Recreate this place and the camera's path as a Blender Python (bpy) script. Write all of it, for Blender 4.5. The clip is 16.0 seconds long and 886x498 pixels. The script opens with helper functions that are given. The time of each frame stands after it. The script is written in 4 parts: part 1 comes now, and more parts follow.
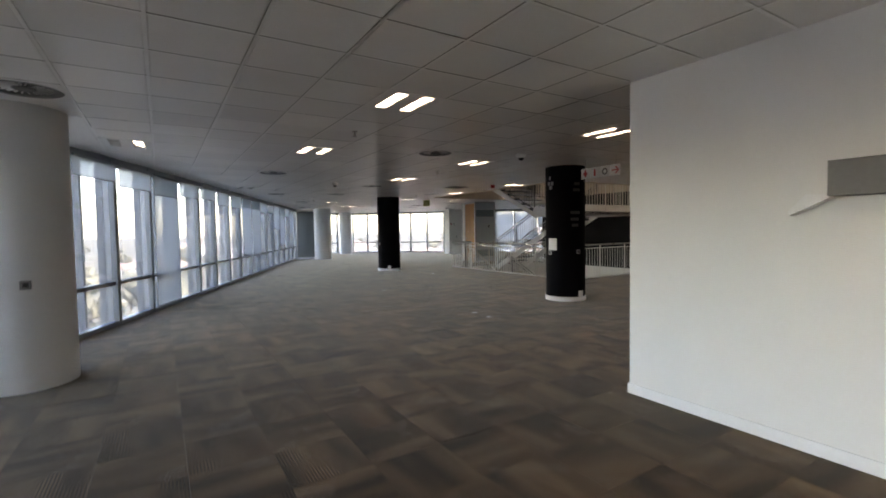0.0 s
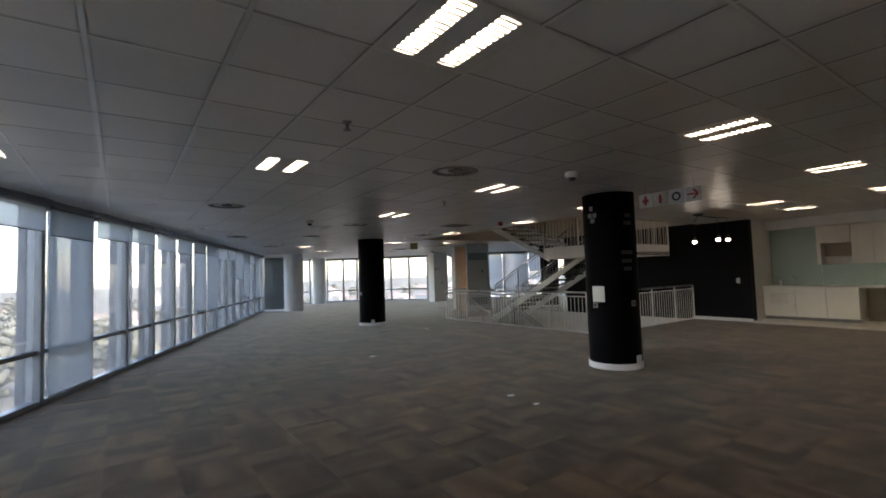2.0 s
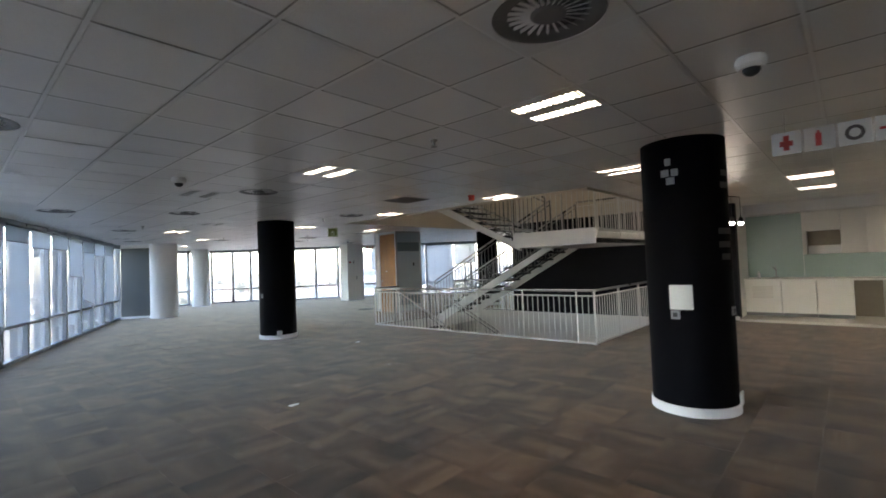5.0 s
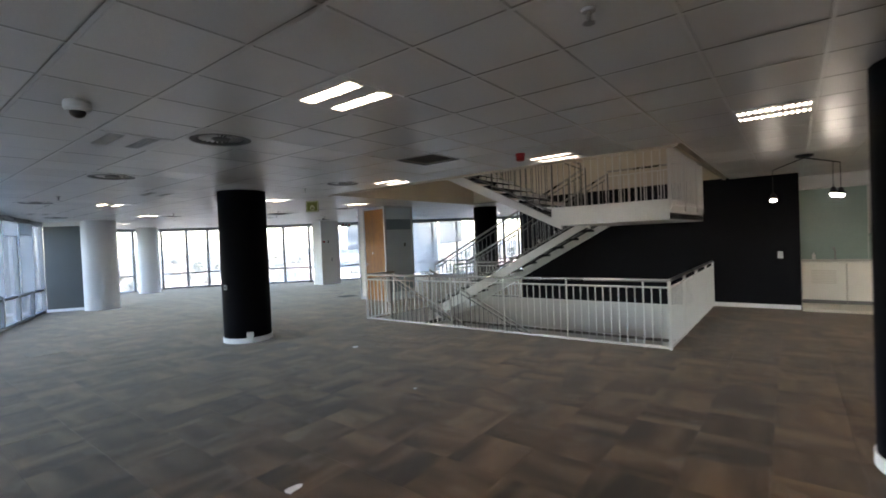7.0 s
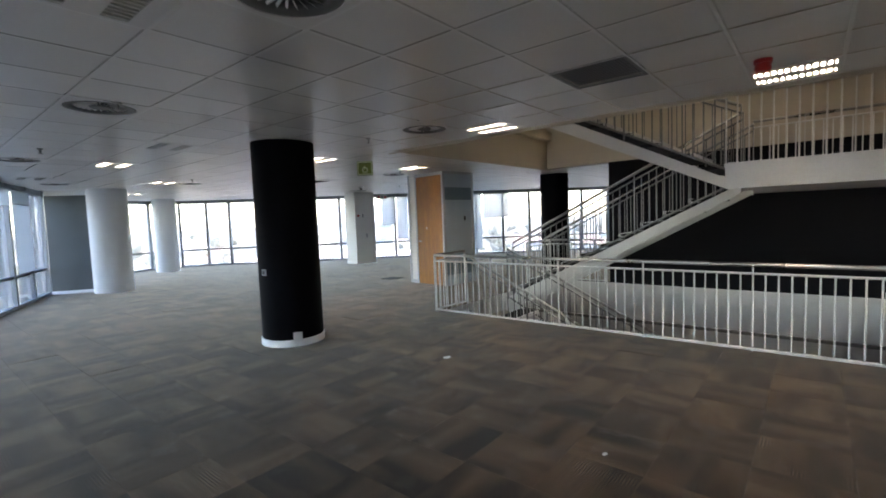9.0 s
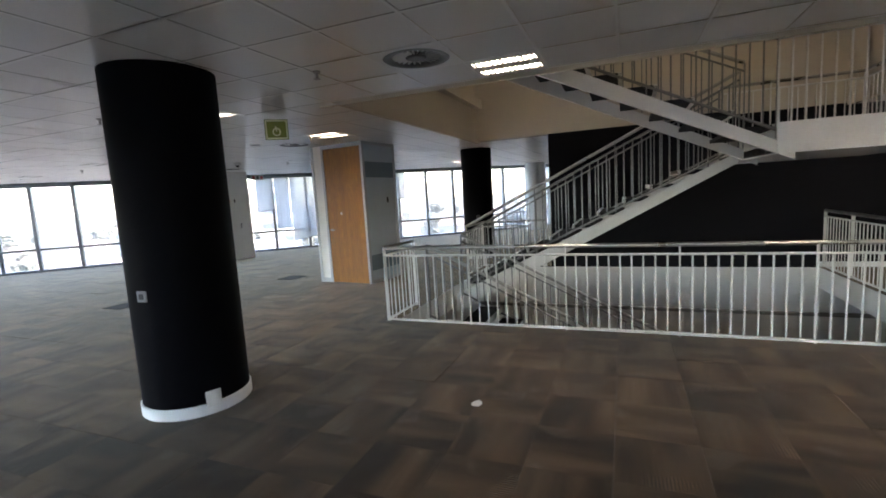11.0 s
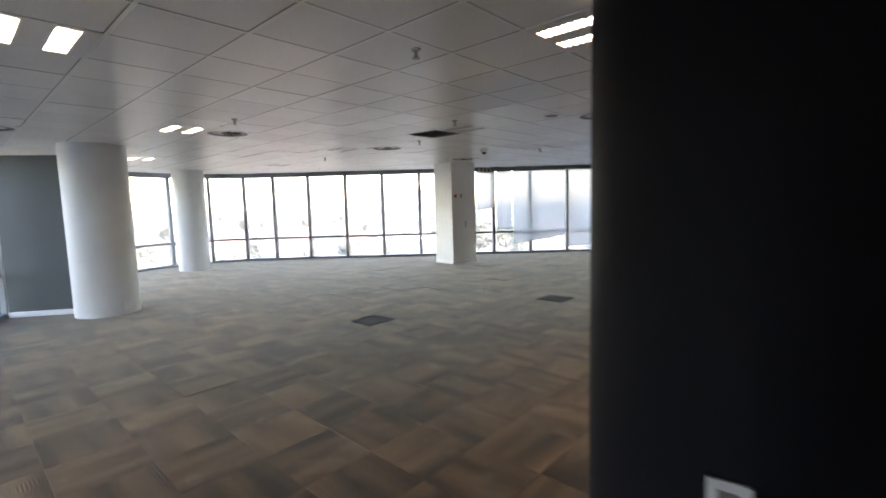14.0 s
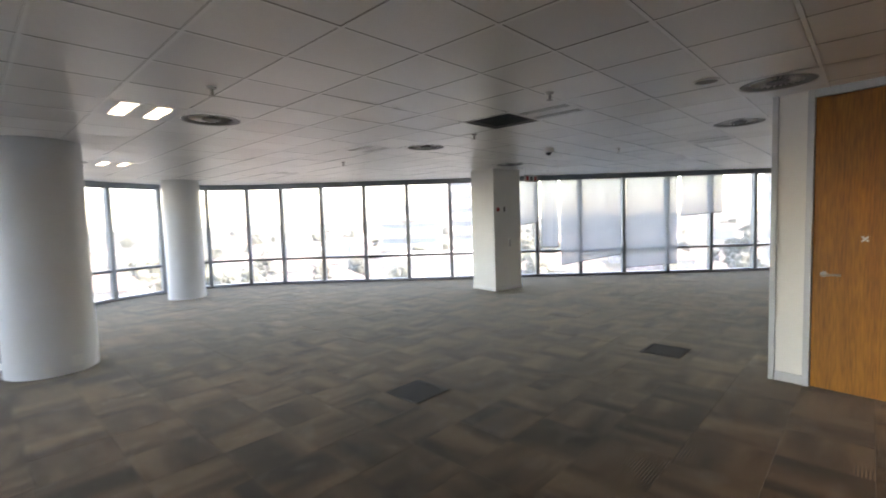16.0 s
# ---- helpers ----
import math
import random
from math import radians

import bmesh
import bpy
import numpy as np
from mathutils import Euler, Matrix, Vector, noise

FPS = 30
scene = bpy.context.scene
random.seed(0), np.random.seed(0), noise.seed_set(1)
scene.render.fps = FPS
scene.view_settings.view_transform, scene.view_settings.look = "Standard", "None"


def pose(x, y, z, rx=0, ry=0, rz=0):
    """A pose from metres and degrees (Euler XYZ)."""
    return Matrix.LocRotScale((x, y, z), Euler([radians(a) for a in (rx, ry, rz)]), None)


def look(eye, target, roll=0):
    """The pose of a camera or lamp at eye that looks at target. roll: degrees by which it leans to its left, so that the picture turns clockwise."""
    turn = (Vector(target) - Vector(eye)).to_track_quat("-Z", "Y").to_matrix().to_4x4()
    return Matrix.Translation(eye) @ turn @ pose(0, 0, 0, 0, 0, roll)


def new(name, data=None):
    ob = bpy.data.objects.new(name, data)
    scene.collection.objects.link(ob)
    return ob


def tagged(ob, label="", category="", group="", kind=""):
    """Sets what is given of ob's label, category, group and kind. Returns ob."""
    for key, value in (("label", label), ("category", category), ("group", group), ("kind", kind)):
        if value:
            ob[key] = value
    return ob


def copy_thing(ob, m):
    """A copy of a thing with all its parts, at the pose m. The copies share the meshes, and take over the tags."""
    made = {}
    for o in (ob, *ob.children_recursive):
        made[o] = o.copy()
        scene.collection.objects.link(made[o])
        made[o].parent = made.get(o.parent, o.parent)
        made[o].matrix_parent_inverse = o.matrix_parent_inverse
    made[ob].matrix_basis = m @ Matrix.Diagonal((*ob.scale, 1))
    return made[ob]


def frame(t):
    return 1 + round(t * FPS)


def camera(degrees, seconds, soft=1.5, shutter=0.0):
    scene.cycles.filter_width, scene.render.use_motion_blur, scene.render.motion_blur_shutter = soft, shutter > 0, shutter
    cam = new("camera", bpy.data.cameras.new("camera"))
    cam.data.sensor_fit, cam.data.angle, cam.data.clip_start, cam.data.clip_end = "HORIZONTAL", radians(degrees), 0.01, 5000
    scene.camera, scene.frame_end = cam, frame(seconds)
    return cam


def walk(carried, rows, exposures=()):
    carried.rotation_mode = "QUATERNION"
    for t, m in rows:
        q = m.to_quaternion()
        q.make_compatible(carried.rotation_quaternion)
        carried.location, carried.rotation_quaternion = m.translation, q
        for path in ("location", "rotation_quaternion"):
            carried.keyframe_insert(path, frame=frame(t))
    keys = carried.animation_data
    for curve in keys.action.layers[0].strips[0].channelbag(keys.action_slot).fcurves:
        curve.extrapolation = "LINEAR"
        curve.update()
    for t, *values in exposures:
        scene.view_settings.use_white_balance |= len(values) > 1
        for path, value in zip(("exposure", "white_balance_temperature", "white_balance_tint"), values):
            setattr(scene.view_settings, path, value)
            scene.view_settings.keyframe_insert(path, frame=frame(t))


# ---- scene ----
cam = camera(88.6, 16.0, soft=1.7, shutter=0.4)
PATH = [
    (0, (1.292, -1.016, 1.476), (2.349, 0.679, 1.392), -0.9),
    (0.5, (1.418, -0.55, 1.503), (2.471, 1.15, 1.522), -4.3),
    (1, (1.597, 0.118, 1.585), (2.483, 1.905, 1.728), -2.0),
    (1.5, (1.789, 0.685, 1.597), (2.797, 2.408, 1.712), -4.2),
    (2, (2.006, 1.235, 1.544), (3.163, 2.863, 1.653), -1.9),
    (2.5, (2.182, 1.809, 1.567), (3.424, 3.374, 1.655), -1.5),
    (3, (2.396, 2.263, 1.512), (3.88, 3.603, 1.528), -3.4),
    (3.5, (2.601, 2.809, 1.539), (4.104, 4.125, 1.627), -1.3),
    (4, (2.893, 3.343, 1.576), (4.459, 4.586, 1.625), -2.7),
    (4.5, (3.046, 3.862, 1.55), (4.523, 5.208, 1.636), -2.3),
    (7, (4.167, 6.474, 1.673), (5.752, 7.692, 1.636), -2.4),
    (7.5, (4.385, 7.077, 1.655), (5.922, 8.356, 1.637), -4.2),
    (8, (4.649, 7.628, 1.64), (6.194, 8.899, 1.616), -4.4),
    (8.5, (4.869, 8.272, 1.633), (6.393, 9.565, 1.579), -0.4),
    (9, (5.072, 8.832, 1.63), (6.614, 10.099, 1.493), -2.2),
    (11.5, (6.147, 11.6, 1.629), (8.008, 12.294, 1.399), -3.3),
    (12, (6.408, 12.153, 1.667), (8.257, 12.889, 1.46), -3.9),
    (12.5, (6.586, 12.696, 1.659), (8.403, 13.507, 1.452), -3.8),
    (13, (6.789, 13.219, 1.64), (8.511, 14.212, 1.414), -3.5),
    (13.5, (6.946, 13.778, 1.636), (8.527, 14.988, 1.45), -0.5),
    (14, (7.087, 14.277, 1.656), (8.56, 15.615, 1.454), -1.6),
    (14.5, (7.318, 14.805, 1.685), (8.693, 16.251, 1.546), -1.0),
    (15, (7.539, 15.321, 1.679), (8.806, 16.867, 1.608), -0.2),
    (15.5, (7.876, 15.772, 1.681), (9.164, 17.293, 1.51), -3.5),
    (16, (8.179, 16.177, 1.686), (9.628, 17.548, 1.548), -1.8),
]
EXPO = [(0.0, 4.9, 8000, 20), (1.0, 4.7, 7900, 20), (2.0, 4.5, 7600, 18), (3.2, 4.85, 7200, 16), (4.5, 5.3, 7100, 16), (9.0, 5.4, 7100, 16), (12.5, 5.5, 7550, 18), (13.5, 5.6, 7900, 18), (16.0, 5.3, 8400, 20)]
walk(cam, [(t, look(eye, target, roll)) for t, eye, target, roll in PATH], EXPO)

# ---- sky, sun and exposure ----
world = bpy.data.worlds.new("world")
scene.world = world
world.use_nodes = True
_n = world.node_tree.nodes
_sky = _n.new("ShaderNodeTexSky")
_sky.sky_type, _sky.sun_disc = "NISHITA", False
_sky.sun_elevation, _sky.sun_rotation = radians(50), radians(160)
_sky.air_density, _sky.dust_density, _sky.ozone_density = 1.0, 1.2, 1.0
world.node_tree.links.new(_sky.outputs[0], _n["Background"].inputs[0])
_n["Background"].inputs[1].default_value = 0.15
_sun = new("sun", bpy.data.lights.new("sun", "SUN"))
_sun.data.energy, _sun.data.angle, _sun.data.color = 2.0, radians(10), (1.0, 0.97, 0.93)
_sun.matrix_world = pose(0, 0, 30, 40, 0, 20)

CEIL = 2.72
LAMP = 2.5
FACADE = [(-5.42, -6.0), (9.02, 27.7), (9.6, 28.4), (10.5, 28.85), (11.6, 29.15), (12.68, 29.0), (13.55, 28.5), (14.22, 27.9), (14.96, 27.09), (29.89, 10.742)]


# ---- materials ----
def material(name, color, rough=0.6, metal=0.0, grain=0.06, scale=40.0, stain=0.08, stain_scale=1.2, bump=0.05, random_tone=0.0, spec=0.5, stretch=(1, 1, 1)):
    """A painted, plastered, metal or fabric surface with grain and faint stains."""
    m = bpy.data.materials.new(name)
    m.use_nodes = True
    n, l = m.node_tree.nodes, m.node_tree.links
    b = n["Principled BSDF"]
    tc, mp = n.new("ShaderNodeTexCoord"), n.new("ShaderNodeMapping")
    mp.inputs["Scale"].default_value = stretch
    l.new(tc.outputs["Object"], mp.inputs[0])
    fine, wide = n.new("ShaderNodeTexNoise"), n.new("ShaderNodeTexNoise")
    fine.inputs["Scale"].default_value, fine.inputs["Detail"].default_value = scale, 5
    wide.inputs["Scale"].default_value, wide.inputs["Detail"].default_value = stain_scale, 4
    l.new(mp.outputs[0], fine.inputs[0]), l.new(mp.outputs[0], wide.inputs[0])

    def centred(src, amount):
        a = n.new("ShaderNodeMapRange")
        a.inputs["From Min"].default_value, a.inputs["From Max"].default_value = 0.3, 0.7
        a.inputs["To Min"].default_value, a.inputs["To Max"].default_value = 1 - amount, 1 + amount
        l.new(src, a.inputs[0])
        return a.outputs[0]

    def times(p, q):
        a = n.new("ShaderNodeMath")
        a.operation = "MULTIPLY"
        l.new(p, a.inputs[0]), l.new(q, a.inputs[1])
        return a.outputs[0]
    k = times(centred(fine.outputs[0], grain), centred(wide.outputs[0], stain))
    if random_tone:
        oi = n.new("ShaderNodeObjectInfo")
        a = n.new("ShaderNodeMapRange")
        a.inputs["To Min"].default_value, a.inputs["To Max"].default_value = 1 - random_tone, 1 + random_tone
        l.new(oi.outputs["Random"], a.inputs[0])
        k = times(k, a.outputs[0])
    sc = n.new("ShaderNodeVectorMath")
    sc.operation = "SCALE"
    sc.inputs[0].default_value = color
    l.new(k, sc.inputs["Scale"])
    l.new(sc.outputs[0], b.inputs["Base Color"])
    rr = n.new("ShaderNodeMapRange")
    rr.inputs["To Min"].default_value, rr.inputs["To Max"].default_value = max(rough - 0.12, 0.02), min(rough + 0.12, 1)
    l.new(wide.outputs[0], rr.inputs[0]), l.new(rr.outputs[0], b.inputs["Roughness"])
    b.inputs["Metallic"].default_value = metal
    b.inputs["Specular IOR Level"].default_value = spec
    if bump:
        bp = n.new("ShaderNodeBump")
        bp.inputs["Strength"].default_value, bp.inputs["Distance"].default_value = bump, 0.01
        l.new(fine.outputs[0], bp.inputs["Height"]), l.new(bp.outputs[0], b.inputs["Normal"])
    return m


def glowing(name, color, strength):
    m = bpy.data.materials.new(name)
    m.use_nodes = True
    b = m.node_tree.nodes["Principled BSDF"]
    b.inputs["Base Color"].default_value = (0.8, 0.8, 0.8, 1)
    b.inputs["Emission Color"].default_value = (*color, 1)
    b.inputs["Emission Strength"].default_value = strength
    return m


def glass(name, tint=(1, 1, 1), rough=0.0, clear=0.9, haze=0.0):
    """A thin pane: mostly clear, with a translucent veil for outdoor haze and the mirror gloss of its surface."""
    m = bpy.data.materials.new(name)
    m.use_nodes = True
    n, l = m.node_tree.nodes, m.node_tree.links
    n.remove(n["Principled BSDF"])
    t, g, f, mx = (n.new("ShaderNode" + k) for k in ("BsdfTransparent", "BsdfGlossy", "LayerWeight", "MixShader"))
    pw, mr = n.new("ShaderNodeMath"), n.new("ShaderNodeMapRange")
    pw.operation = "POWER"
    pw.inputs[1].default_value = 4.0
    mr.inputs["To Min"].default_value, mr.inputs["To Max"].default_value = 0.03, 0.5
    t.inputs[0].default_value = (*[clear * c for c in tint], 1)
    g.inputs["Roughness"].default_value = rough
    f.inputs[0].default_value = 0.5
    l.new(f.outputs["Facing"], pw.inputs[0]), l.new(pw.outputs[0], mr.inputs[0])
    # translucent share lays a pale haze over the view outside
    veil, film = n.new("ShaderNodeBsdfTranslucent"), n.new("ShaderNodeMixShader")
    veil.inputs[0].default_value = (0.82, 0.86, 0.9, 1)
    film.inputs[0].default_value = haze
    l.new(t.outputs[0], film.inputs[1]), l.new(veil.outputs[0], film.inputs[2])
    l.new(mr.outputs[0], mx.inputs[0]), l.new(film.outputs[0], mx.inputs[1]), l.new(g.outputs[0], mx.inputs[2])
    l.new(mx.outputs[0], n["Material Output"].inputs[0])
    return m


WHITE = material("white_wall_paint", (0.78, 0.77, 0.74), 0.75, grain=0.02, stain=0.03, bump=0.04, scale=120)
TRIM = material("white_trim", (0.8, 0.8, 0.79), 0.4, grain=0.02, stain=0.04, bump=0.02)
BLACK = material("black_wall_paint", (0.007, 0.007, 0.010), 0.6, grain=0.1, stain=0.15, bump=0.05, scale=90, spec=0.12)
BLACKCOL = material("black_column_paint", (0.0035, 0.0035, 0.005), 0.6, grain=0.1, stain=0.2, bump=0.04, scale=90, spec=0.04)
COLUMN = material("column_paint", (0.66, 0.67, 0.67), 0.6, grain=0.03, stain=0.05, bump=0.04, scale=100)
GREYPANEL = material("grey_panel_fabric", (0.085, 0.095, 0.095), 0.85, grain=0.12, stain=0.08, bump=0.1, scale=200)
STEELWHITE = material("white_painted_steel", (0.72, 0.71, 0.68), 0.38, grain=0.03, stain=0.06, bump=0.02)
ALU = material("aluminium_frame", (0.21, 0.235, 0.26), 0.4, metal=0.3, grain=0.04, stain=0.08, bump=0.02)
DARKALU = material("dark_aluminium_frame", (0.1, 0.11, 0.125), 0.45, metal=0.3, grain=0.05, stain=0.1, bump=0.02)
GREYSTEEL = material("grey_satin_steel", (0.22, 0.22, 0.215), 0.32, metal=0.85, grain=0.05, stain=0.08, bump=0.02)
STEEL = material("brushed_steel", (0.40, 0.39, 0.37), 0.3, metal=1.0, grain=0.06, stain=0.08, bump=0.02)
WOOD = material("oak_veneer", (0.29, 0.112, 0.011), 0.5, grain=0.3, scale=16, stain=0.18, stain_scale=2.0, bump=0.03, stretch=(5, 5, 0.35))
DARKTREAD = material("dark_tread_carpet", (0.02, 0.02, 0.022), 0.9, grain=0.2, bump=0.1, scale=200)
PLASTIC = material("white_plastic", (0.75, 0.75, 0.73), 0.35, grain=0.02, stain=0.03, bump=0.0)
DARKPLASTIC = material("dark_plastic", (0.03, 0.03, 0.032), 0.4, grain=0.05, bump=0.0)
SLAB = material("concrete_slab", (0.35, 0.34, 0.32), 0.85, grain=0.12, stain=0.15, bump=0.15)
UNDERLAY = material("dark_underlay", (0.03, 0.027, 0.023), 0.95, grain=0.2, bump=0.1)
BEIGESTEEL = material("grey_ledge_paint", (0.2, 0.19, 0.17), 0.6, grain=0.05, stain=0.08, bump=0.02)
CREAM = material("cream_plaster", (0.62, 0.56, 0.46), 0.8, grain=0.02, stain=0.04, bump=0.05)
PANE = glass("tinted_window_glass", (0.97, 0.985, 1.0), 0.0, 0.5, haze=0.03)


# ---- mesh helpers ----
def add_box(bm, x0, y0, z0, x1, y1, z1, m=None):
    vs = [bm.verts.new((x, y, z)) for x, y, z in ((x0, y0, z0), (x1, y0, z0), (x1, y1, z0), (x0, y1, z0), (x0, y0, z1), (x1, y0, z1), (x1, y1, z1), (x0, y1, z1))]
    if m is not None:
        for v in vs:
            v.co = m @ v.co
    for q in ((3, 2, 1, 0), (4, 5, 6, 7), (0, 1, 5, 4), (1, 2, 6, 5), (2, 3, 7, 6), (3, 0, 4, 7)):
        bm.faces.new([vs[i] for i in q])
    return vs


def box(x0, y0, z0, x1, y1, z1, bevel=0.0, m=None):
    bm = bmesh.new()
    add_box(bm, x0, y0, z0, x1, y1, z1, m)
    if bevel:
        bmesh.ops.bevel(bm, geom=bm.edges[:], offset=bevel, segments=2, affect="EDGES", profile=0.5)
    return bm


def prism(points, z0, z1):
    """Upright prism over a ring of plan points, anticlockwise."""
    bm = bmesh.new()
    lo, hi = [bm.verts.new((x, y, z0)) for x, y in points], [bm.verts.new((x, y, z1)) for x, y in points]
    bm.faces.new(lo[::-1]), bm.faces.new(hi)
    for i in range(len(points)):
        j = (i + 1) % len(points)
        bm.faces.new((lo[i], lo[j], hi[j], hi[i]))
    return bm


def add_rod(bm, a, b, r, seg=8):
    a, b = Vector(a), Vector(b)
    q = (b - a).to_track_quat("Z", "Y").to_matrix().to_4x4()
    bmesh.ops.create_cone(bm, cap_ends=True, segments=seg, radius1=r, radius2=r, depth=(b - a).length, matrix=Matrix.Translation((a + b) / 2) @ q)


def rod(a, b, r, seg=8):
    bm = bmesh.new()
    add_rod(bm, a, b, r, seg)
    return bm


def turned(profile, seg=40):
    """A surface turned about z from (radius, height) pairs, closed at both ends."""
    bm = bmesh.new()
    rings = []
    for r, z in profile:
        if r < 1e-6:
            rings.append([bm.verts.new((0, 0, z))])
        else:
            rings.append([bm.verts.new((r * math.cos(2 * math.pi * i / seg), r * math.sin(2 * math.pi * i / seg), z)) for i in range(seg)])
    for a, b in zip(rings, rings[1:]):
        for i in range(seg):
            j = (i + 1) % seg
            if len(a) == 1 and len(b) > 1:
                bm.faces.new((a[0], b[j], b[i]))
            elif len(b) == 1 and len(a) > 1:
                bm.faces.new((a[i], a[j], b[0]))
            elif len(a) > 1:
                bm.faces.new((a[i], a[j], b[j], b[i]))
    bmesh.ops.recalc_face_normals(bm, faces=bm.faces[:])
    return bm


def mesh_of(name, bm, mat, smooth=False):
    me = bpy.data.meshes.new(name)
    bm.to_mesh(me)
    bm.free()
    me.materials.append(mat)
    if smooth:
        me.shade_smooth()
    return me


def part(name, bm, mat, parent, label="", m=None, smooth=False):
    ob = new(name, mesh_of(name, bm, mat, smooth))
    ob.parent = parent
    if m is not None:
        ob.matrix_basis = m
    if label:
        tagged(ob, label)
    return ob


def piece(name, me, parent, m):
    """A repeat of a part on a shared mesh."""
    ob = new(name, me)
    ob.parent, ob.matrix_basis = parent, m
    return ob


def thing(name, m=None, label="", category="", group="", kind=""):
    ob = new(name)
    ob.empty_display_size = 0.1
    ob.matrix_basis = m if m is not None else Matrix()
    return tagged(ob, label, category, group, kind)


def solid(name, bm, mat, label="", category="", kind="", m=None, group="", smooth=False):
    ob = new(name, mesh_of(name, bm, mat, smooth))
    if m is not None:
        ob.matrix_basis = m
    return tagged(ob, label, category, group, kind)


def along(a, b, z=0.0):
    """The pose at a with x pointing to b in plan."""
    return pose(a[0], a[1], z, 0, 0, math.degrees(math.atan2(b[1] - a[1], b[0] - a[0])))


# ---- the large structure ----
HOLE = (11.2, 7.9, 15.6, 13.9)      # stairwell in the floor
VOID = (10.45, 7.6, 15.6, 14.03)    # opening in the ceiling above it


def rect_ring(bm, outer, inner, z0, z1):
    """A slab over outer with the rectangle inner left open."""
    ox0, oy0, ox1, oy1 = outer
    ix0, iy0, ix1, iy1 = inner
    for r in ((ox0, oy0, ix0, oy1), (ix1, oy0, ox1, oy1), (ix0, oy0, ix1, iy0), (ix0, iy1, ix1, oy1)):
        add_box(bm, r[0], r[1], z0, r[2], r[3], z1)


def inside(x, y, ring):
    hit = False
    for (x0, y0), (x1, y1) in zip(ring, ring[1:] + ring[:1]):
        if (y0 > y) != (y1 > y) and x < (x1 - x0) * (y - y0) / (y1 - y0) + x0:
            hit = not hit
    return hit


PLAN = FACADE + [(29.89, -6.0)]      # the storey's outline


def storey_slab(name, z0, z1, hole, mat, label):
    """A floor plate that follows the curved facade, with the stairwell left open."""
    bm = bmesh.new()
    x0, y0, x1, y1 = hole
    ring = [Vector((*p, 0)) for p in PLAN]
    verts = [bm.verts.new(p) for p in ring]
    bm.faces.new(verts)
    bmesh.ops.recalc_face_normals(bm, faces=bm.faces[:])
    for co, no in (((x0, 0, 0), (1, 0, 0)), ((x1, 0, 0), (1, 0, 0)), ((0, y0, 0), (0, 1, 0)), ((0, y1, 0), (0, 1, 0))):
        bmesh.ops.bisect_plane(bm, geom=bm.verts[:] + bm.edges[:] + bm.faces[:], plane_co=co, plane_no=no)
    gone = [f for f in bm.faces if x0 < f.calc_center_median().x < x1 and y0 < f.calc_center_median().y < y1]
    bmesh.ops.delete(bm, geom=gone, context="FACES")
    bmesh.ops.triangulate(bm, faces=bm.faces[:])
    out = bmesh.ops.extrude_face_region(bm, geom=bm.faces[:])
    for v in [g for g in out["geom"] if isinstance(g, bmesh.types.BMVert)]:
        v.co.z = z1 - z0
    for v in bm.verts:
        v.co.z += z0
    bmesh.ops.recalc_face_normals(bm, faces=bm.faces[:])
    return solid(name, bm, mat, label, "floor", "structure")


FLOOR = storey_slab("floor", -0.35, -0.006, HOLE, UNDERLAY, "office floor slab covered with brown grey carpet tiles")
storey_slab("floor_above", 3.45, 3.9, (VOID[0] - 0.05, VOID[1] - 0.05, VOID[2] + 0.1, VOID[3] + 0.05), SLAB, "concrete floor slab of the storey above")
storey_slab("floor_below", -4.25, -3.9, (100, 100, 101, 101), SLAB, "floor of the storey below at the foot of the stairs")
storey_slab("roof_slab", 6.9, 7.2, (100, 100, 101, 101), SLAB, "slab closing the storey above")


# --- suspended ceiling ---
def ceiling_material():
    m = material("mineral_ceiling_tile", (0.84, 0.835, 0.82), 0.35, grain=0.05, scale=160, stain=0.04, bump=0.08)
    n, l = m.node_tree.nodes, m.node_tree.links
    geo, mr, sc = n.new("ShaderNodeNewGeometry"), n.new("ShaderNodeMapRange"), n.new("ShaderNodeVectorMath")
    mr.inputs["To Min"].default_value, mr.inputs["To Max"].default_value = 0.93, 1.05
    sc.operation = "SCALE"
    b = n["Principled BSDF"]
    src = b.inputs["Base Color"].links[0].from_socket
    l.new(geo.outputs["Random Per Island"], mr.inputs[0]), l.new(src, sc.inputs[0]), l.new(mr.outputs[0], sc.inputs["Scale"])
    l.new(sc.outputs[0], b.inputs["Base Color"])
    return m


CEILTILE, TBAR = ceiling_material(), material("white_ceiling_grid_bar", (0.9, 0.9, 0.89), 0.38, metal=0.5, grain=0.02, stain=0.04, bump=0.0)
CX, CY, CT = 0.06, 0.28, 0.6      # grid origin and module


def on_grid(x, y):
    return CX + CT * (math.floor((x - CX) / CT) + 0.5), CY + CT * (math.floor((y - CY) / CT) + 0.5)


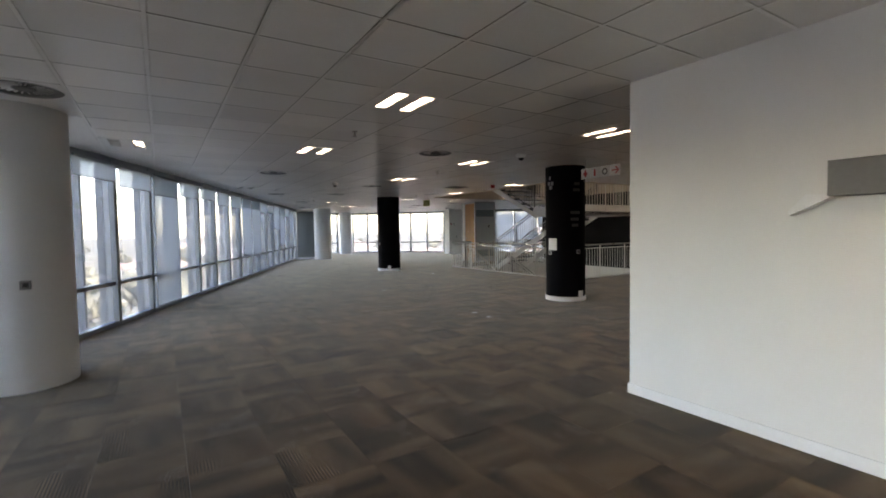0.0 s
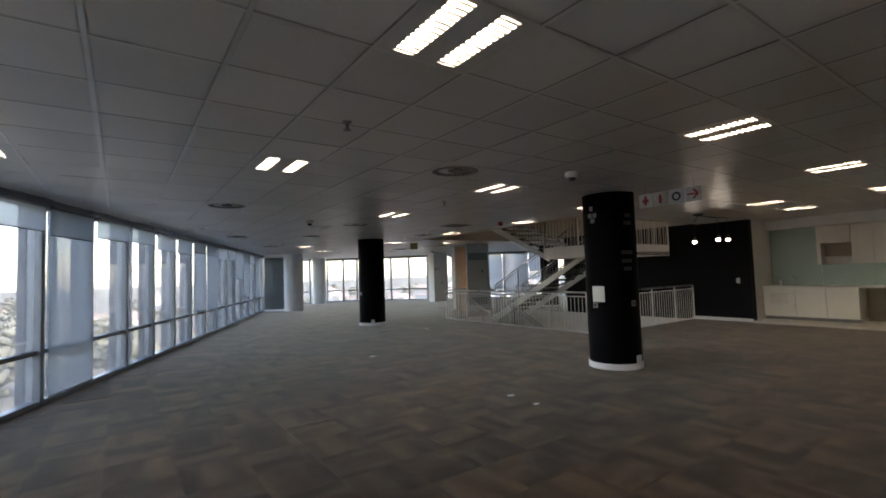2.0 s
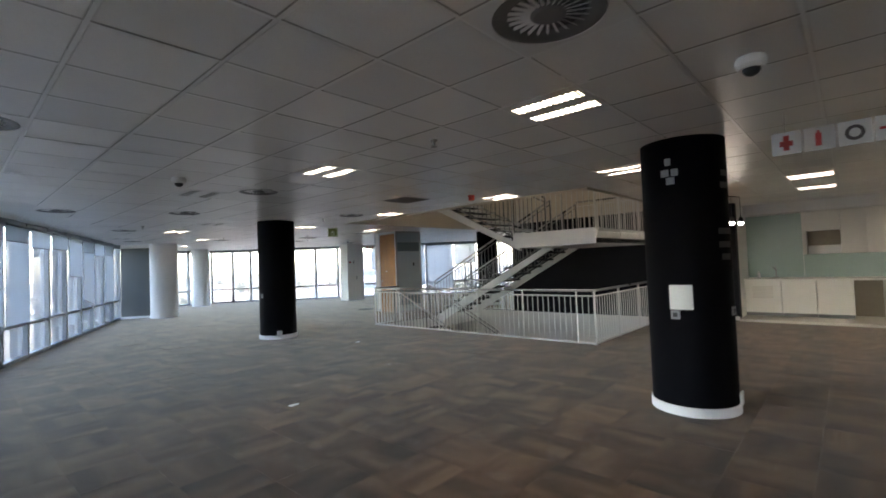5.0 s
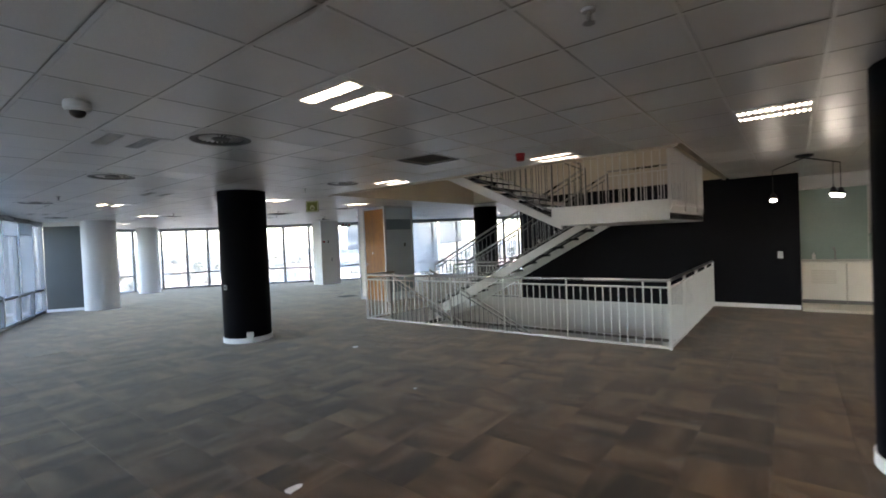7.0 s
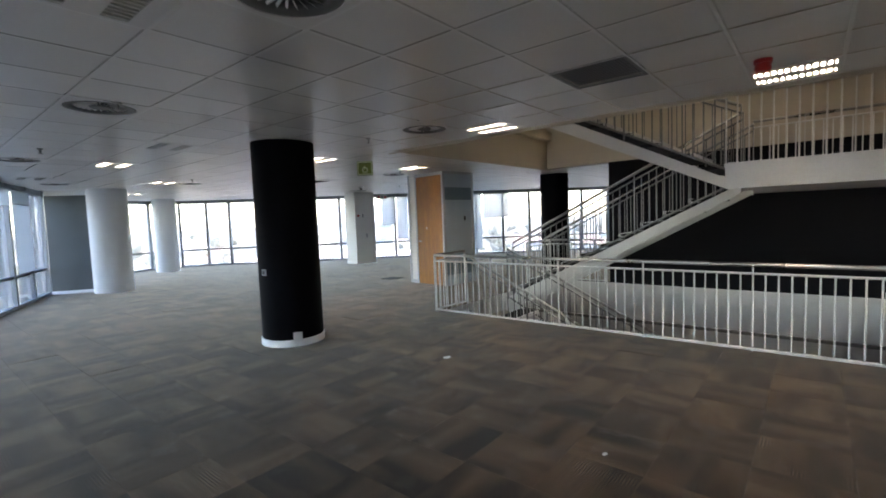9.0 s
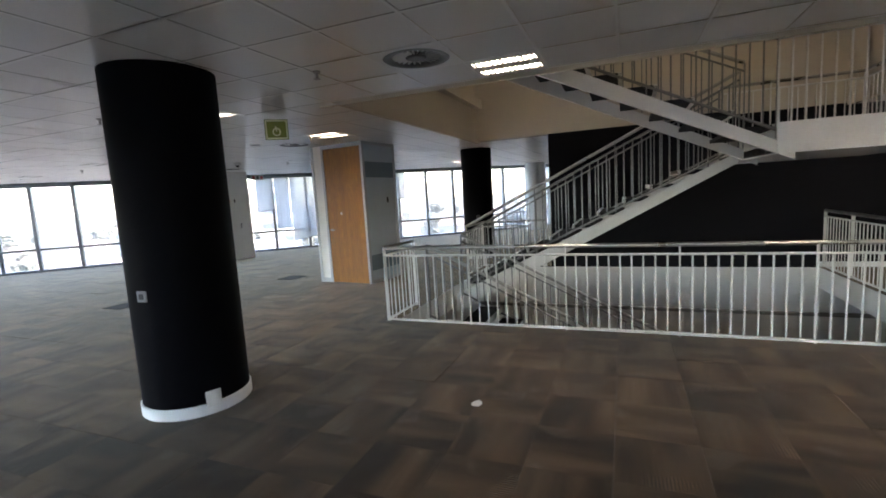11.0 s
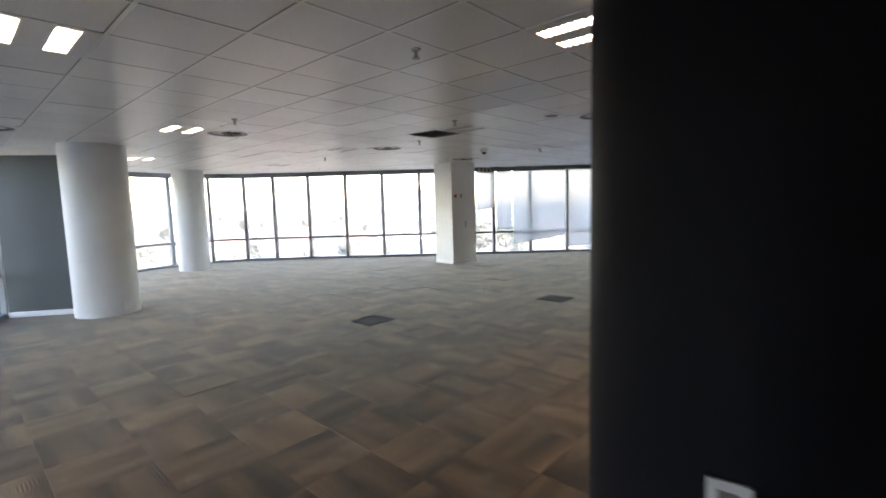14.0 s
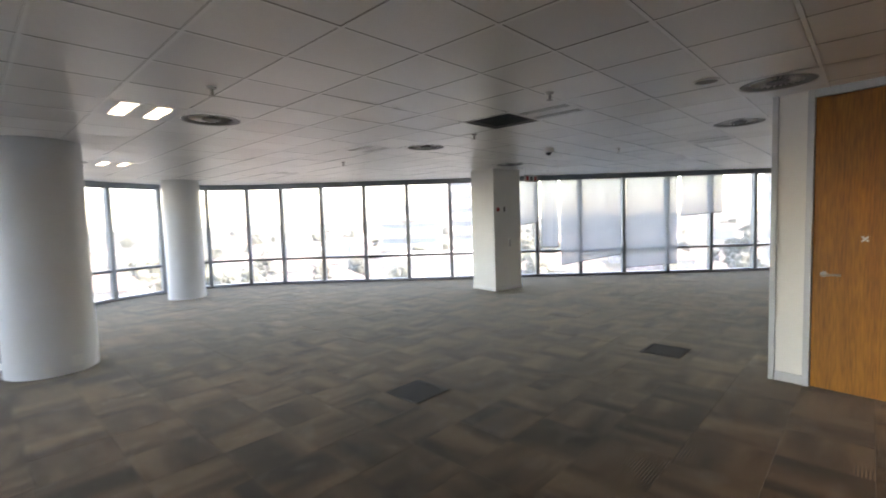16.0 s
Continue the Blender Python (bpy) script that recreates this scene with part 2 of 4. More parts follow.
def build_ceiling(taken):
    vs, fs, mats = [], [], []

    def quad(pts, k):
        i = len(vs)
        vs.extend(pts)
        fs.append(tuple(range(i, i + 4)))
        mats.append(k)
    for i in range(-12, 50):
        for j in range(-12, 50):
            x, y = CX + CT * (i + 0.5), CY + CT * (j + 0.5)
            if not all(inside(x + a, y + b, PLAN) for a in (-0.3, 0.3) for b in (-0.3, 0.3)) and not inside(x, y, PLAN):
                continue
            x0, y0, x1, y1 = VOID
            if x0 < x < x1 and y0 < y < y1:
                continue
            if (round(x, 2), round(y, 2)) in taken:
                pass
            else:
                h, d = 0.288, random.choice((0.0, 0.0, 0.0, 0.0, 0.002))
                c = [(x - h, y - h), (x - h, y + h), (x + h, y + h), (x + h, y - h)]
                g = [(x - h + 0.006, y - h + 0.006), (x - h + 0.006, y + h - 0.006), (x + h - 0.006, y + h - 0.006), (x + h - 0.006, y - h + 0.006)]
                z = CEIL + 0.003 + d
                quad([(*p, z) for p in g], 0)
                for a in range(4):
                    b = (a + 1) % 4
                    quad([(*c[a], z + 0.004), (*c[b], z + 0.004), (*g[b], z), (*g[a], z)], 0)
    for i in range(-12, 51):
        x = CX + CT * i
        for j in range(-12, 51):
            y = CY + CT * j
            for (ax, ay, bx, by) in ((x - 0.012, y, x + 0.012, y + CT), (x, y - 0.012, x + CT, y + 0.012)):
                mx, my = (ax + bx) / 2, (ay + by) / 2
                if not inside(mx, my, PLAN) or (VOID[0] < mx < VOID[2] and VOID[1] < my < VOID[3]):
                    continue
                lift = 0.0 if bx - ax < 0.1 else 0.0006
                quad([(ax, ay, CEIL + lift), (ax, by, CEIL + lift), (bx, by, CEIL + lift), (bx, ay, CEIL + lift)], 1)
    me = bpy.data.meshes.new("ceiling")
    me.from_pydata(vs, [], fs)
    me.materials.append(CEILTILE), me.materials.append(TBAR)
    me.polygons.foreach_set("material_index", mats)
    me.update()
    return tagged(new("ceiling", me), "suspended ceiling of white mineral tiles in a metal grid", "ceiling", kind="structure")


# --- plain walls ---
def wall(name, x0, y0, x1, y1, z0, z1, mat, label):
    return solid(name, box(x0, y0, z0, x1, y1, z1), mat, label, "wall", "structure")


def skirting(name, x0, y0, x1, y1, h=0.09):
    bm = box(x0, y0, 0.0, x1, y1, h, 0.004)
    return solid(name, bm, TRIM, "white painted skirting board along the wall foot", "baseboard", "structure")


TOP = 3.44
wall("wall_entry", 4.8, -5.9, 4.95, 1.5, 0.0, TOP, WHITE, "white painted partition wall beside the entrance")
skirting("baseboard_entry", 4.786, -5.9, 4.799, 1.514)
skirting("baseboard_entry_end", 4.80, 1.501, 4.95, 1.514)
wall("wall_entry_back", -5.0, -6.1, 29.5, -5.95, 0.0, TOP, WHITE, "white painted wall behind the entrance")
wall("wall_black_stair", 15.6, 6.34, 15.8, 12.5, -0.15, 2.75, BLACK, "matt black painted feature wall beside the staircase")
wall("wall_black_stair_upper", 15.6, 6.34, 15.8, 14.02, 2.75, 6.88, CREAM, "cream plaster wall above the black stair wall")
wall("wall_stair_below", 15.6, 6.34, 15.8, 15.1, -3.9, -0.152, WHITE, "white wall of the stairwell in the storey below")
skirting("baseboard_black_wall", 15.586, 6.35, 15.599, 7.9)
wall("wall_corridor_south", 9.2, 1.35, 24.8, 1.5, 0.0, TOP, WHITE, "white painted corridor wall")
wall("wall_corridor_end", 24.8, 1.35, 24.95, 3.6, 0.0, TOP, WHITE, "white painted wall at the end of the corridor")
wall("wall_corridor_north", 17.1, 3.22, 24.8, 3.3, 0.0, TOP, WHITE, "white painted corridor wall beside the kitchenette")
wall("wall_core_back", 17.0, 3.3, 17.1, 12.5, 0.0, TOP, WHITE, "white painted wall behind the kitchenette")
wall("wall_core_end", 15.8, 12.4, 17.1, 12.5, 0.0, TOP, BLACK, "black painted end of the stair core")
wall("wall_east", 29.69, -5.94, 29.88, 10.7, 0.0, TOP, WHITE, "plain white wall closing the office floor")
wall("wall_kitchen_side", 15.8, 6.34, 17.0, 6.46, 0.0, TOP, WHITE, "white painted side wall of the kitchenette recess")

solid("ledge_stair_below", box(15.52, 7.0, -0.88, 15.598, 14.9, -0.82, 0.004), BEIGESTEEL, "thin grey ledge along the stairwell wall below", "ledge", "structure")

# bulkheads round the ceiling opening
for nm, r, z1 in (("bulkhead_west", (10.41, 7.56, 10.454, 14.3), 3.899), ("bulkhead_north", (10.454, 14.026, 15.8, 14.07), 3.899), ("bulkhead_south", (10.454, 7.56, 15.6, 7.604), 3.899)):
    solid(nm, box(r[0], r[1], CEIL - 0.006, r[2], r[3], z1), CREAM, "cream plaster edge of the opening above the stairs", "bulkhead", "structure")
solid("bulkhead_ledge", box(10.456, 13.88, 3.42, 15.59, 14.022, 3.60), CREAM, "cream plaster ledge of the upper floor edge", "bulkhead", "structure")
for nm, r in (("wall_upper_west", (10.3, 7.4, 10.45, 14.2)), ("wall_upper_north", (10.45, 14.04, 15.8, 14.2)), ("wall_upper_south", (10.45, 7.4, 15.599, 7.59))):
    solid(nm, box(r[0], r[1], 3.9, r[2], r[3], 6.88), CREAM, "cream plaster wall of the storey above", "wall", "structure")
for nm, r in (("wall_below_west", (8.5, 7.0, 8.6, 15.0)), ("wall_below_south", (8.6, 6.9, 15.6, 7.0)), ("wall_below_north", (8.6, 15.0, 15.6, 15.1))):
    solid(nm, box(r[0], r[1], -3.9, r[2], r[3], -0.36), CREAM, "cream wall of the storey below", "wall", "structure")
bm = bmesh.new()
rect_ring(bm, (HOLE[0] - 0.0, HOLE[1] - 0.0, HOLE[2] - 0.05, HOLE[3]), (HOLE[0] + 0.012, HOLE[1] + 0.012, HOLE[2] - 0.06, HOLE[3] - 0.012), -0.36, -0.008)
solid("stairwell_fascia", bm, WHITE, "white plaster fascia round the stairwell opening", "trim", "structure")


# --- glazed facade ---
def runs():
    """Mullion places along the facade: straight runs split evenly, the round corner at its vertices."""
    pts = []
    for a, b in zip(FACADE, FACADE[1:]):
        a, b = Vector(a), Vector(b)
        n = max(1, round((b - a).length / (1.165 if a.x > 14.5 else 1.18)))
        pts += [a.lerp(b, i / n) for i in range(n)]
    return pts + [Vector(FACADE[-1])]


MULL = runs()
WIN = tagged(new("window_1"), "full-height curved curtain wall of glass panes in aluminium frames", "window", kind="structure")
_mull = mesh_of("mullion", box(-0.045, -0.09, 0.0, 0.045, 0.08, CEIL + 0.05, 0.006), ALU)
for i, p in enumerate(MULL):
    q, r = MULL[max(i - 1, 0)], MULL[min(i + 1, len(MULL) - 1)]
    a = math.degrees(math.atan2(r.y - q.y, r.x - q.x))
    piece("mullion", _mull, WIN, pose(p.x, p.y, 0, 0, 0, a + 180))
# outside fins along the long side, added to hold back daylight
FINGREY = material("grey_fin_paint", (0.07, 0.085, 0.10), 0.5, grain=0.04, stain=0.08, bump=0.02)
_fin = mesh_of("shading_fin", box(-0.045, -0.2, -0.2, 0.045, -0.1, 3.4), FINGREY)
_midfin = mesh_of("shading_fin", box(-0.03, -0.2, -0.2, 0.03, -0.1, 3.4), FINGREY)
for i in range(29):
    p, q = MULL[i], MULL[i + 1]
    a = math.degrees(math.atan2(q.y - p.y, q.x - p.x)) + 180
    piece("shading_fin", _fin, WIN, pose(p.x, p.y, 0, 0, 0, a))
    if i % 2 == 0:
        h = p.lerp(q, 0.5)
        piece("shading_fin", _midfin, WIN, pose(h.x, h.y, 0, 0, 0, a))
for p, q in zip(MULL, MULL[1:]):
    d = (q - p).length
    m = along(p, q)
    for z0, z1, nm, dep in ((0.0, 0.07, "sill", 0.07), (0.66, 0.72, "transom", 0.05), (CEIL - 0.13, CEIL + 0.05, "head", 0.06)):
        part(nm, box(0.036, -dep, z0, d - 0.036, dep, z1, 0.004), DARKALU if nm == "transom" else ALU, WIN, m=m)
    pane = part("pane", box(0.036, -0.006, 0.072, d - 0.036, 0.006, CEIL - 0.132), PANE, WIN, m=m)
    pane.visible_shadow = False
    # unseen strip above the ceiling, added to stop daylight leaking in
    part("spandrel", box(0.0, -0.05, CEIL + 0.051, d, 0.05, 3.449), DARKALU, WIN, m=m)
bm = bmesh.new()
for p, q in zip(MULL, MULL[1:]):
    n = Vector((q.y - p.y, p.x - q.x)).normalized() * 1.0
    e = (q - p).normalized() * 0.3
    ring = [bm.verts.new((w.x, w.y, CEIL + 0.014)) for w in (p, q, q + n + e, p + n - e)]
    bm.faces.new(ring)
solid("ceiling_margin", bm, CEILTILE, "white plaster margin of the ceiling along the glazing", "ceiling", "structure")


# --- columns ---
def column(x, y, r, mat, name, label, base=True):
    c = thing(name, pose(x, y, 0), label, "column")
    part("shaft", turned([(0, 0.0), (r, 0.0), (r, CEIL + 0.02), (0, CEIL + 0.02)], 56), mat, c, smooth=False).data.shade_smooth()
    for e in c.children:
        e.data.set_sharp_from_angle(angle=radians(40))
    if base:
        k = part("base_ring", turned([(r, 0.001), (r + 0.014, 0.001), (r + 0.014, 0.085), (r + 0.009, 0.092), (r, 0.092)], 56), TRIM, c, "white skirting ring", smooth=True)
        k.data.set_sharp_from_angle(angle=radians(40))
    return c


COL1 = column(8.44, 5.64, 0.396, BLACKCOL, "column", "round black painted column with white skirting ring")
COL2 = column(8.585, 14.5, 0.41, BLACKCOL, "column", "round black painted column with white skirting ring")
COL3 = column(16.98, 14.5, 0.38, BLACKCOL, "column", "round black painted column near the stairs")
COL0 = column(0.10, 5.06, 0.43, COLUMN, "column", "round pale grey painted column near the glazing", False)
COL4 = column(8.83, 23.4, 0.45, COLUMN, "column", "round cream painted column beside a grey panel", False)
COL5 = column(11.73, 27.85, 0.39, COLUMN, "column", "round pale painted column near the curved glazing", False)
COL6 = column(24.9, 14.45, 0.41, COLUMN, "column", "round white painted column near the far glazing", False)
# ---- pillar, grey panel and door box ----
p = thing("pillar", pose(16.75, 22.55, 0, 0, 0, -8), "square white plastered pillar with small wall stickers", "pillar")
part("shaft", box(-0.43, -0.36, 0, 0.43, 0.36, CEIL + 0.02, 0.004), WHITE, p)
part("skirting", box(-0.44, -0.37, 0.001, 0.44, 0.37, 0.085, 0.004), TRIM, p, "white skirting board")
m = along((7.72, 24.38), (8.52, 23.79))
d = (Vector((8.52, 23.79)) - Vector((7.72, 24.38))).length
g = thing("grey_panel", m, "dark grey fabric pinboard wall panel beside a column", "wall panel")
part("board", box(0, -0.04, 0.0, d, 0.04, 2.59, 0.003), GREYPANEL, g)
part("header", box(0, -0.03, 2.591, d, 0.03, CEIL + 0.02), WHITE, g, "white board closing the gap to the ceiling")
part("skirting", box(0, -0.055, 0.001, d, -0.041, 0.085, 0.003), TRIM, g, "white skirting board")

# ---- staircase ----
RISE, GO = 0.1773, 0.355
LAND_TOP, LAND_V0, LAND_V1 = 1.95, 7.85, 9.65
U0, U1, U2, U3 = 11.35, 12.75, 12.95, 14.35     # near flight, far flight


def stringer(u, v0, z0, v1, z1, d0, d1, w=0.06):
    """A sloping flat beam in a plane of constant u: (v, z) is its top edge."""
    bm = bmesh.new()
    pts = [(v0, z0), (v1, z1), (v1, z1 - d1), (v0, z0 - d0)]
    a = [bm.verts.new((u - w / 2, v, z)) for v, z in pts]
    b = [bm.verts.new((u + w / 2, v, z)) for v, z in pts]
    bm.faces.new(a), bm.faces.new(b[::-1])
    for i in range(4):
        j = (i + 1) % 4
        bm.faces.new((a[j], a[i], b[i], b[j]))
    bmesh.ops.recalc_face_normals(bm, faces=bm.faces[:])
    return bm


STAIR = thing("staircase", pose(0, 0, 0), "white painted steel staircase with dark open treads and landing", "staircase")


def flight(ua, ub, v_foot, z_foot, way, n):
    """Treads that climb from (v_foot, z_foot) in the direction way (+1 or -1 along v)."""
    tread = mesh_of("tread", box(ua + 0.04, -0.01, -0.045, ub - 0.04, GO + 0.02, 0.0, 0.004), DARKTREAD)
    nose = mesh_of("nosing", box(ua + 0.04, -0.012, -0.05, ub - 0.04, 0.03, 0.004), STEELWHITE)
    run = n * GO
    for k in range(1, n):
        z = z_foot + RISE * k
        v = v_foot + way * (k - 1) * GO
        at = Matrix.Translation((0, v, z)) if way > 0 else Matrix.Translation((ua + ub, v, z)) @ pose(0, 0, 0, 0, 0, 180)
        piece("tread", tread, STAIR, at)
        piece("nosing", nose, STAIR, at)
    for u in (ua + 0.02, ub - 0.02):
        part("stringer", stringer(u, v_foot - way * 0.15, z_foot - 0.055, v_foot + way * run, z_foot + RISE * n + 0.02, 0.12 if way > 0 else 0.26, 0.24 if way > 0 else 0.14), STEELWHITE, STAIR)
    return run


def guard(points, parent, height=0.98, gap=0.115, bars=None, posts=True):
    """Balustrade along 3D foot points: upright bars, two rails and a steel handrail."""
    bars = bars or STEELWHITE
    for (a, b) in zip(points, points[1:]):
        a, b = Vector(a), Vector(b)
        d = b - a
        flat = Vector((d.x, d.y, 0)).length
        n = max(1, round(flat / gap))
        for z, r, mt, nm in ((0.025, 0.016, bars, "bottom_rail"), (height - 0.1, 0.013, bars, "top_rail"), (height, 0.023, STEEL, "handrail")):
            part(nm, rod(a + Vector((0, 0, z)), b + Vector((0, 0, z)), r, 10), mt, parent)
        bar = mesh_of("baluster", rod((0, 0, 0.025), (0, 0, height - 0.1), 0.0085, 6), bars)
        post = mesh_of("post", box(-0.022, -0.006, -0.06, 0.022, 0.006, height - 0.01), bars)
        turn = math.degrees(math.atan2(d.y, d.x))
        for i in range(n + 1):
            p = a.lerp(b, i / n)
            if posts and (i % 10 == 0 or i == n):
                piece("post", post, parent, pose(p.x, p.y, p.z, 0, 0, turn + 90))
            else:
                piece("baluster", bar, parent, Matrix.Translation(p))


flight(U2, U3, 13.55, 0.0, -1, 11)
flight(U0, U1, LAND_V1, LAND_TOP, 1, 11)
flight(U0, U1, LAND_V1, -1.95, 1, 11)
part("landing", box(U0 - 0.02, LAND_V0, LAND_TOP - 0.1, U3 + 0.02, LAND_V1, LAND_TOP, 0.006), DARKTREAD, STAIR, "dark landing floor")
for (x0, y0, x1, y1) in ((U0 - 0.03, LAND_V0, U0 + 0.03, LAND_V1), (U3 - 0.03, LAND_V0, U3 + 0.03, LAND_V1), (U0 + 0.03, LAND_V0, U3 - 0.03, LAND_V0 + 0.06), (U0 + 0.03, LAND_V1 - 0.06, U3 - 0.03, LAND_V1)):
    part("edge_beam", box(x0, y0, LAND_TOP - 0.11, x1, y1, LAND_TOP + 0.19, 0.004), STEELWHITE, STAIR)
part("soffit", box(U0 + 0.03, LAND_V0 + 0.06, LAND_TOP - 0.106, U3 - 0.03, LAND_V1 - 0.06, LAND_TOP - 0.101), STEELWHITE, STAIR)
part("landing", box(U0 - 0.02, LAND_V0, -2.05, U3 + 0.02, LAND_V1, -1.95, 0.006), STEELWHITE, STAIR, "white landing floor")
flight(U2, U3, 13.55, -3.9, -1, 11)

RAIL_LAND = thing("landing_balustrade", pose(0, 0, LAND_TOP), "white barred balustrade round the stair landing", "balustrade")
guard([(U0, LAND_V1, 0.1), (U0, LAND_V0, 0.1), (U3, LAND_V0, 0.1), (U3, LAND_V1, 0.1)], RAIL_LAND)
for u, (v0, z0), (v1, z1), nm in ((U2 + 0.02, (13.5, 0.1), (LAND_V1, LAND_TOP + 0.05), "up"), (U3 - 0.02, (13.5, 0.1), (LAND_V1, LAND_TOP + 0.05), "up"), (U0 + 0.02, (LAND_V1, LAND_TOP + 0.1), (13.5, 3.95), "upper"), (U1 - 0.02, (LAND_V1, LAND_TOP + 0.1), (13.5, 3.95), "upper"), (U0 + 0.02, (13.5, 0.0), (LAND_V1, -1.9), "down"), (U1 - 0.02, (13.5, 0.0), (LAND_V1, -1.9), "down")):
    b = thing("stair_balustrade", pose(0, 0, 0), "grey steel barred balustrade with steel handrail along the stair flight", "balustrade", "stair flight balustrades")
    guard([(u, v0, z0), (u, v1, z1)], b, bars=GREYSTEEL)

RAIL = thing("stairwell_balustrade", pose(0, 0, 0), "white barred balustrade with steel handrail round the stairwell", "balustrade")
guard([(12.0, 14.0, 0.0), (11.12, 14.0, 0.0), (11.12, 7.85, 0.0), (15.55, 7.85, 0.0)], RAIL)
RAIL2 = thing("stairwell_balustrade", pose(0, 0, 0), "white barred balustrade at the far edge of the stairwell", "balustrade")
guard([(14.4, 13.98, 0.0), (15.55, 13.98, 0.0), (15.55, 12.6, 0.0)], RAIL2)


# ---- ceiling luminaires, diffusers and small ceiling devices ----
GLOW = glowing("fluorescent_tube_glow", (1.0, 0.86, 0.68), LAMP)
LOUVRE = material("bright_louvre_aluminium", (0.62, 0.62, 0.61), 0.3, metal=0.45, grain=0.03, stain=0.03, bump=0.0)
VENTDARK = material("dark_vent_metal", (0.05, 0.05, 0.052), 0.5, metal=0.2, grain=0.08, bump=0.0)
DISHGREY = material("grey_diffuser_paint", (0.13, 0.13, 0.132), 0.45, grain=0.05, stain=0.08, bump=0.0)
GRILLE = material("grey_vent_mesh", (0.24, 0.24, 0.24), 0.6, grain=0.1, scale=200, bump=0.1)
TAKEN = set()


def cell(u, v):
    x, y = on_grid(u, v)
    TAKEN.add((round(x, 2), round(y, 2)))
    return x, y


def luminaire_proto(lit):
    c = thing("ceiling_light", pose(0, 0, CEIL), "recessed square louvre luminaire with two %s fluorescent strips" % ("lit" if lit else "unlit"), "ceiling light", "ceiling lights")
    bm = bmesh.new()
    for x0, x1 in ((-0.297, -0.20), (-0.075, 0.075), (0.20, 0.297)):
        add_box(bm, x0, -0.297, 0.0, x1, 0.297, 0.012)
    for y0, y1 in ((-0.297, -0.27), (0.27, 0.297)):
        for x0, x1 in ((-0.20, -0.075), (0.075, 0.20)):
            add_box(bm, x0, y0, 0.0005, x1, y1, 0.012)
    part("frame", bm, TRIM, c)
    bm = box(-0.297, -0.297, 0.075, 0.297, 0.297, 0.1)
    rect_ring(bm, (-0.297, -0.297, 0.297, 0.297), (-0.285, -0.285, 0.285, 0.285), 0.0125, 0.0745)
    part("housing", bm, TRIM, c)
    bm = box(-0.0615, -0.009, 0.002, 0.0615, 0.009, 0.048)
    for v in bm.verts:
        if v.co.z > 0.03:
            v.co.y *= 0.25
    blade = mesh_of("louvre_blade", bm, LOUVRE)
    for x in (-0.1375, 0.1375):
        part("tube", box(x - 0.042, -0.268, 0.05, x + 0.042, 0.268, 0.07, 0.008), GLOW if lit else PLASTIC, c, "glowing fluorescent strip" if lit else "unlit strip")
        for s in (-1, 1):
            part("reflector", box(x + s * 0.0625 - 0.001, -0.27, 0.002, x + s * 0.0625 + 0.001, 0.27, 0.06), LOUVRE, c)
        for k in range(12):
            piece("louvre_blade", blade, c, Matrix.Translation((x, -0.2475 + 0.045 * k, 0)))
    return c


def diffuser_proto():
    c = thing("swirl_diffuser", pose(0, 0, CEIL), "round swirl air diffuser with white radial blades over a dark bowl", "air diffuser", "ceiling diffusers")
    bm = bmesh.new()
    seg, r, h = 48, 0.27, 0.297
    ring = []
    for i in range(seg):
        a = 2 * math.pi * i / seg
        k = h / max(abs(math.cos(a)), abs(math.sin(a)))
        ring.append((bm.verts.new((r * math.cos(a), r * math.sin(a), 0.0)), bm.verts.new((k * math.cos(a), k * math.sin(a), 0.0)), bm.verts.new((r * math.cos(a), r * math.sin(a), 0.065))))
    for i in range(seg):
        j = (i + 1) % seg
        bm.faces.new((ring[i][0], ring[i][1], ring[j][1], ring[j][0]))
        bm.faces.new((ring[i][0], ring[j][0], ring[j][2], ring[i][2]))
    part("plate", bm, CEILTILE, c)
    part("bowl", turned([(0, 0.06), (0.272, 0.06), (0.272, 0.07), (0, 0.07)], 48), VENTDARK, c, "dark diffuser bowl")
    part("dish", turned([(0.185, 0.03), (0.2, 0.006), (0.262, 0.002), (0.272, 0.008), (0.272, 0.012), (0.2, 0.014)], 48), DISHGREY, c, "dark grey dished ring", smooth=True)
    blade = mesh_of("blade", box(0.085, -0.008, -0.001, 0.2, 0.008, 0.001, 0, pose(0, 0, 0.016, 38, 0, 0)), TRIM)
    for k in range(24):
        piece("blade", blade, c, pose(0, 0, 0, 0, 0, 15 * k))
    part("hub", turned([(0, 0.0), (0.07, 0.0), (0.085, 0.008), (0.085, 0.03), (0, 0.03)], 24), DISHGREY, c, "grey hub disc", smooth=False)
    return c


def vent_proto(mat, tone):
    c = thing("ceiling_vent", pose(0, 0, CEIL), "square %s return air grille in the ceiling" % tone, "air vent", "ceiling vents")
    bm = bmesh.new()
    rect_ring(bm, (-0.297, -0.297, 0.297, 0.297), (-0.275, -0.275, 0.275, 0.275), 0.0, 0.012)
    part("frame", bm, GRILLE, c)
    part("backing", box(-0.28, -0.28, 0.03, 0.28, 0.28, 0.04), VENTDARK, c)
    slat = mesh_of("slat", box(-0.275, -0.0115, 0.0, 0.275, 0.0115, 0.002, 0, pose(0, 0, 0.01, 18, 0, 0)), mat)
    for k in range(22):
        piece("slat", slat, c, Matrix.Translation((0, -0.262 + 0.025 * k, 0)))
    return c


